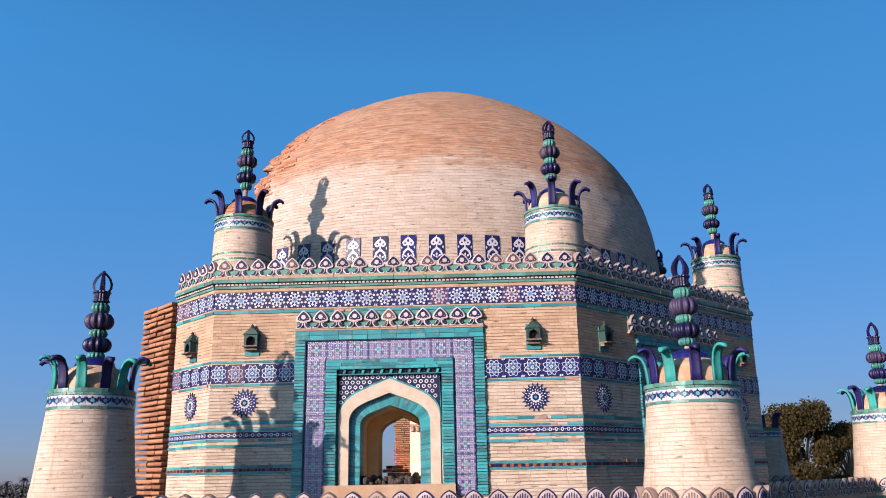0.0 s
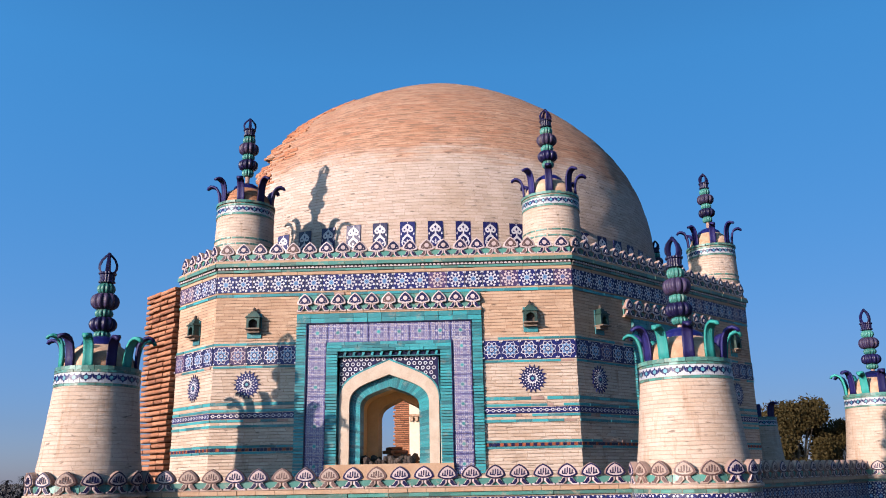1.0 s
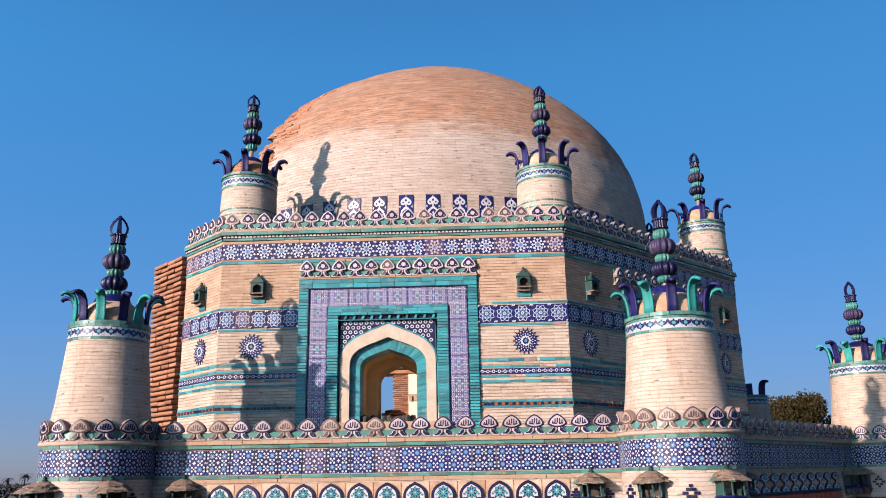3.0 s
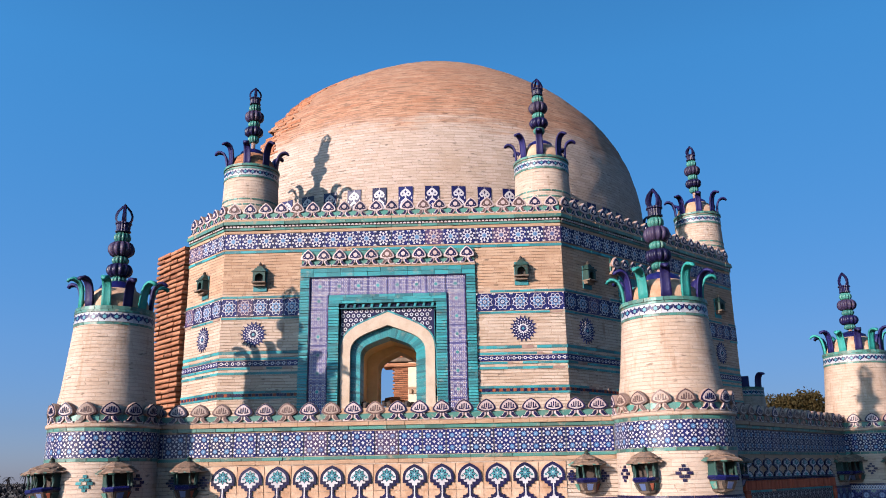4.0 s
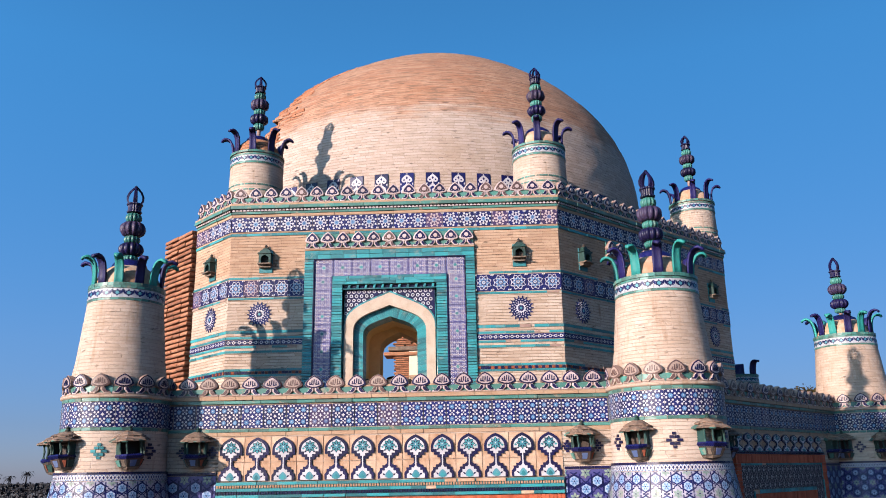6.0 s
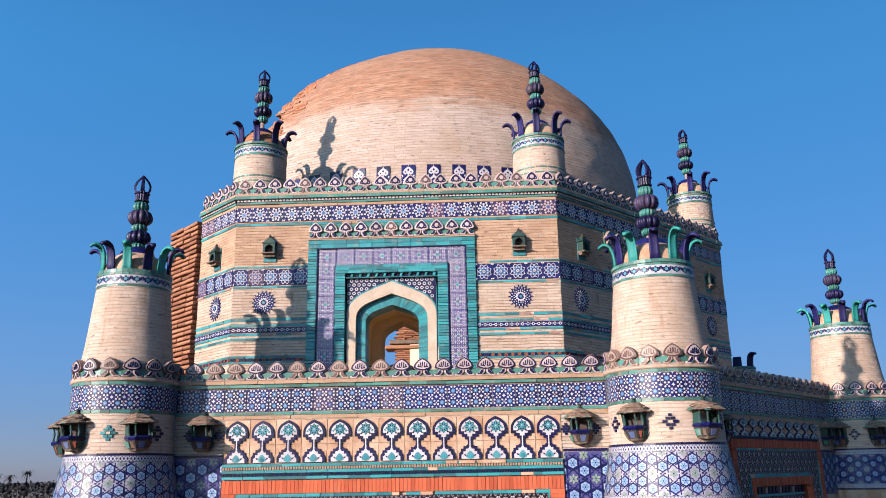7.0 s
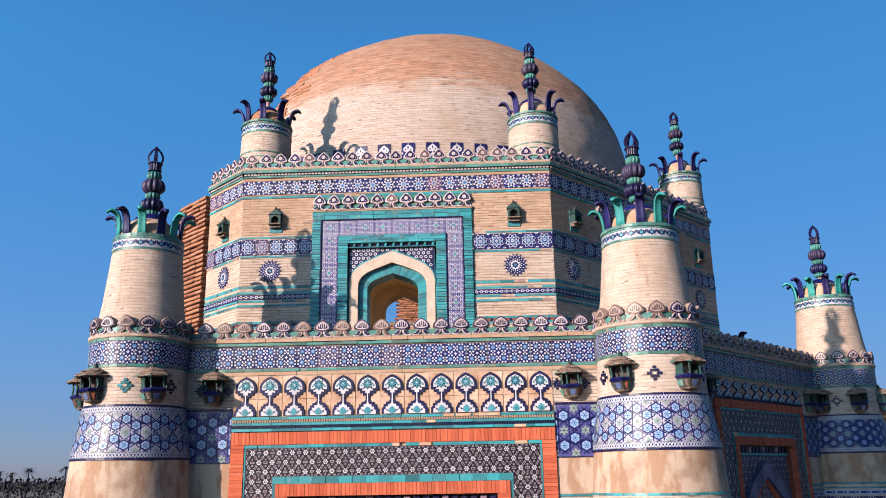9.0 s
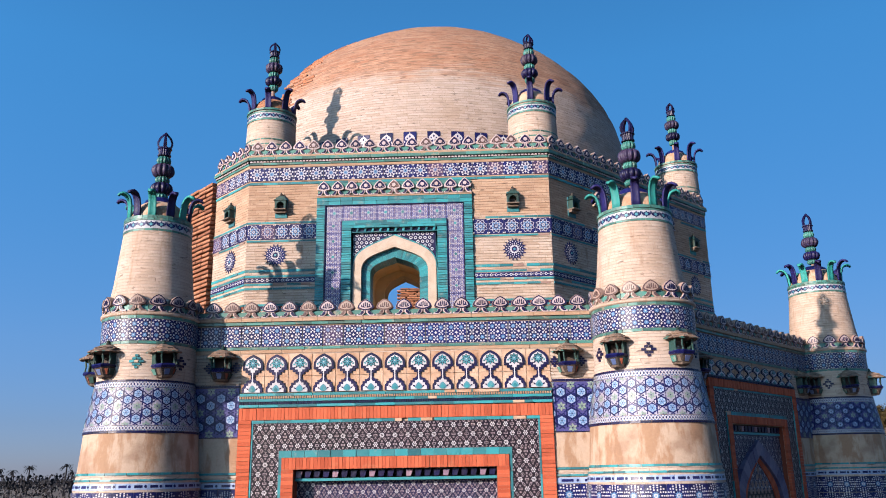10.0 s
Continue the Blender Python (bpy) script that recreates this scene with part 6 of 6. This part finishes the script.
def niche_lantern():
    """A glazed clay lamp niche: back plate, arched box, shelf, stepped roof and finial."""
    t = thing("lamp_niche", "dull green glazed lamp niche with small stepped roof", "wall lantern", group="lamp niches")
    bm = bmesh.new()
    box(bm, -0.125, 0.125, -0.02, 0.01, 0.0, 0.40)
    part("back_plate", bm, TEAL, t, "turquoise back plate")
    bm = bmesh.new()
    prism(bm, [(-0.115, 0.15), (-0.115, 0.32), (0.115, 0.32), (0.115, 0.15)] + arch(0.075, 0.23, 0.30, 0.15), 0.0, -0.13)
    part("lamp_box", bm, OLD_GREEN, t)
    # thin dark sheet inside the arch, coloured as the niche's inner shade
    bm = bmesh.new()
    box(bm, -0.074, 0.074, -0.024, -0.02, 0.15, 0.31)
    part("soot", bm, DARK, t)
    bm = bmesh.new()
    box(bm, -0.13, 0.13, -0.17, 0.0, 0.125, 0.148, 0, 0.004)
    prism(bm, [(-0.11, 0.08), (0.11, 0.08), (0.12, 0.125), (-0.12, 0.125)], 0.0, -0.10, 0)
    part("shelf", bm, OLD_WOOD, t, "weathered projecting shelf")
    bm = bmesh.new()
    for w, d, z0, z1 in ((0.28, 0.15, 0.32, 0.345), (0.22, 0.12, 0.346, 0.385), (0.15, 0.09, 0.386, 0.425)):
        prism(bm, [(-w / 2, z0), (w / 2, z0), (w / 2 - 0.03, z1), (-w / 2 + 0.03, z1)], 0.01, -d)
    part("roof", bm, OLD_GREEN, t)
    bm = bmesh.new()
    lathe(bm, [(0.03, 0.42), (0.038, 0.44), (0.02, 0.455), (0.03, 0.47), (0.006, 0.50)], 10)
    part("finial", bm, DARK, t, "", pose(0, -0.05, 0))
    return t


nf = niche_lantern()
where = [upper_face(-90) @ pose(-2.02, 0, 8.37), upper_face(-90) @ pose(1.97, 0, 8.37), upper_face(-135) @ pose(2.06, 0, 8.35), upper_face(-45) @ pose(-2.02, 0, 8.37), upper_face(-45) @ pose(1.98, 0, 8.37)]
nf.matrix_basis = where[0] @ pose(0, 0, 0.02)
nf.scale = (0.82, 0.9, 0.9)
for m in where[1:]:
    copy_thing(nf, m @ pose(0, 0, 0.02)).scale = (0.82, 0.9, 0.9)

# rubble on the sill of the upper doorway
rub = bmesh.new()
rr_ = random.Random(9)
for i in range(46):
    x = rr_.uniform(-0.42, 0.38) + DOOR_X
    y = rr_.uniform(-6.2, -5.3)
    s = rr_.uniform(0.03, 0.09)
    m = pose(x, y, 6.60 + s * 0.5 + (0.05 if i % 3 == 0 else 0), rr_.uniform(0, 90), rr_.uniform(0, 90), rr_.uniform(0, 90)) @ Matrix.Diagonal((s, s * 0.8, s * 0.7, 1))
    bmesh.ops.create_icosphere(rub, subdivisions=1, radius=1.0, matrix=m)
tagged(part("rubble", rub, DARK), "dark broken brick and pot rubble on the sill", "rubble", kind="stuff")


# ---- trees and distance ----
def leaf_material(name, c1, c2):
    m = Nodes(name, 0.8)
    m.bsdf.inputs["Specular IOR Level"].default_value = 0.1
    geo = m.tree.nodes.new("ShaderNodeNewGeometry")
    n = m.noise(0.6, 3)
    return m.done(m.mix(m.math("MULTIPLY", m.math("ADD", geo.outputs["Random Per Island"], n), 0.5), c1, c2))


LEAF = leaf_material("dusty_leaf", (0.0120, 0.0088, 0.0026), (0.0330, 0.0235, 0.0076))
# far palms and scrub: distance haze is painted into this bluish grey
HAZED_LEAF = leaf_material("hazed_leaf", (0.0065, 0.0070, 0.0095), (0.0125, 0.0125, 0.0150))
BARK = plaster("bark", (0.098, 0.074, 0.049), (0.057, 0.041, 0.033), 3.0)


def limb(bm, a, b, r0, r1, n=7):
    a, b = Vector(a), Vector(b)
    q = (b - a).to_track_quat("Z", "Y")
    lo = [bm.verts.new(a + q @ Vector((r0 * math.cos(math.tau * i / n), r0 * math.sin(math.tau * i / n), 0))) for i in range(n)]
    hi = [bm.verts.new(b + q @ Vector((r1 * math.cos(math.tau * i / n), r1 * math.sin(math.tau * i / n), 0))) for i in range(n)]
    for i in range(n):
        bm.faces.new((lo[i], lo[(i + 1) % n], hi[(i + 1) % n], hi[i]))


def broad_tree(x, y, height, spread, seed, leaves=9000, mat=None):
    r = random.Random(seed)
    t = thing("tree", "broad dusty green tree with a dense rounded crown", "tree", pose(x, y, 0))
    bm = bmesh.new()
    limb(bm, (0, 0, 0), (0.2, 0, height * 0.35), 0.5, 0.34)
    blobs = []
    for i in range(34):
        a, e = r.uniform(0, math.tau), r.uniform(-0.75, 1.0)
        d = spread * r.uniform(0.35, 0.85) * math.cos(e * 0.9)
        c = Vector((d * math.cos(a), d * math.sin(a), height * 0.55 + height * 0.36 * math.sin(e)))
        blobs.append((c, spread * r.uniform(0.20, 0.36)))
        limb(bm, (0.2, 0, height * 0.34), c, 0.16, 0.04, 5)
    part("trunk", bm, BARK, t)
    vs, fs = [], []
    for i in range(leaves):
        c, rad = blobs[r.randrange(len(blobs))]
        d = Vector((r.gauss(0, 1), r.gauss(0, 1), r.gauss(0, 1))).normalized()
        p = c + d * rad * (0.75 + 0.35 * r.random() ** 2 if r.random() < 0.8 else r.random())
        q = Euler((r.uniform(0, 6.3), r.uniform(0, 6.3), r.uniform(0, 6.3))).to_matrix()
        s = r.uniform(0.07, 0.16) * spread / 4
        k = len(vs)
        for u, v in ((-s, 0), (0, -s * 0.6), (s, 0), (0, s * 0.6)):
            vs.append(p + q @ Vector((u, v, 0)))
        fs.append((k, k + 1, k + 2, k + 3))
    me = bpy.data.meshes.new("crown")
    me.from_pydata(vs, [], fs)
    me.materials.append(mat or LEAF)
    part("crown", me, parent=t)
    return t


broad_tree(35.8, 74.0, 14.3, 5.0, 3, 34000)
broad_tree(42.0, 76.0, 12.4, 4.0, 5, 22000)
broad_tree(45.5, 70.0, 11.4, 3.5, 6, 15000)


def palm(x, y, h, seed):
    r = random.Random(seed)
    t = thing("palm_tree", "distant date palm with a ragged crown", "palm tree", pose(x, y, 0), "distant palms")
    bm = bmesh.new()
    limb(bm, (0, 0, 0), (0.2, 0, h * 0.5), 0.25, 0.2, 6)
    limb(bm, (0.2, 0, h * 0.5), (0.35, 0, h), 0.2, 0.17, 6)
    part("trunk", bm, HAZED_LEAF, t)
    bm = bmesh.new()
    for i in range(26):
        a, up = r.uniform(0, math.tau), r.uniform(-0.3, 0.9)
        ln = r.uniform(1.6, 2.2)
        prev = None
        for k in range(5):
            s = k / 4
            p = Vector((0.35 + ln * s * math.cos(a), ln * s * math.sin(a), h + ln * (s * up - 0.75 * s * s)))
            w = 0.22 * (1 - s * 0.8)
            q = (bm.verts.new(p + Vector((-math.sin(a) * w, math.cos(a) * w, 0))), bm.verts.new(p - Vector((-math.sin(a) * w, math.cos(a) * w, 0))))
            if prev:
                bm.faces.new((prev[0], prev[1], q[1], q[0]))
            prev = q
    part("crown", bm, HAZED_LEAF, t)


for i, (x, y, h) in enumerate(((-127, 205, 8.3), (-119, 205, 9.2), (-104, 195, 9.2), (-132, 220, 8.0), (-94, 190, 9.0), (-88, 200, 8.2), (-112, 215, 7.6))):
    palm(x, y, h * 0.82, i)

# belt of far scrub and groves
vs, fs = [], []
r = random.Random(21)
for i in range(110000):
    a = radians(r.uniform(-30, 200))
    d = 120 + 1000 * r.random() ** 1.9
    base = 3.9 + 1.9 * noise.noise((math.cos(a) * d * 0.02, math.sin(a) * d * 0.02, 1.0))
    p = Vector((d * math.cos(a), d * math.sin(a), r.random() ** 0.6 * base))
    q = Euler((r.uniform(0, 6.3), r.uniform(0, 6.3), r.uniform(0, 6.3))).to_matrix()
    s = r.uniform(0.2, 0.42) * (0.75 + d / 500)
    k = len(vs)
    for u, v in ((-s, 0), (0, -s * 0.6), (s, 0), (0, s * 0.6)):
        vs.append(p + q @ Vector((u, v, 0)))
    fs.append((k, k + 1, k + 2, k + 3))
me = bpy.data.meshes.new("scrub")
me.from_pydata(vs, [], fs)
me.materials.append(HAZED_LEAF)
tagged(part("scrub", me), "belt of distant scrub and groves with haze put into their colour", "scrub", kind="stuff")
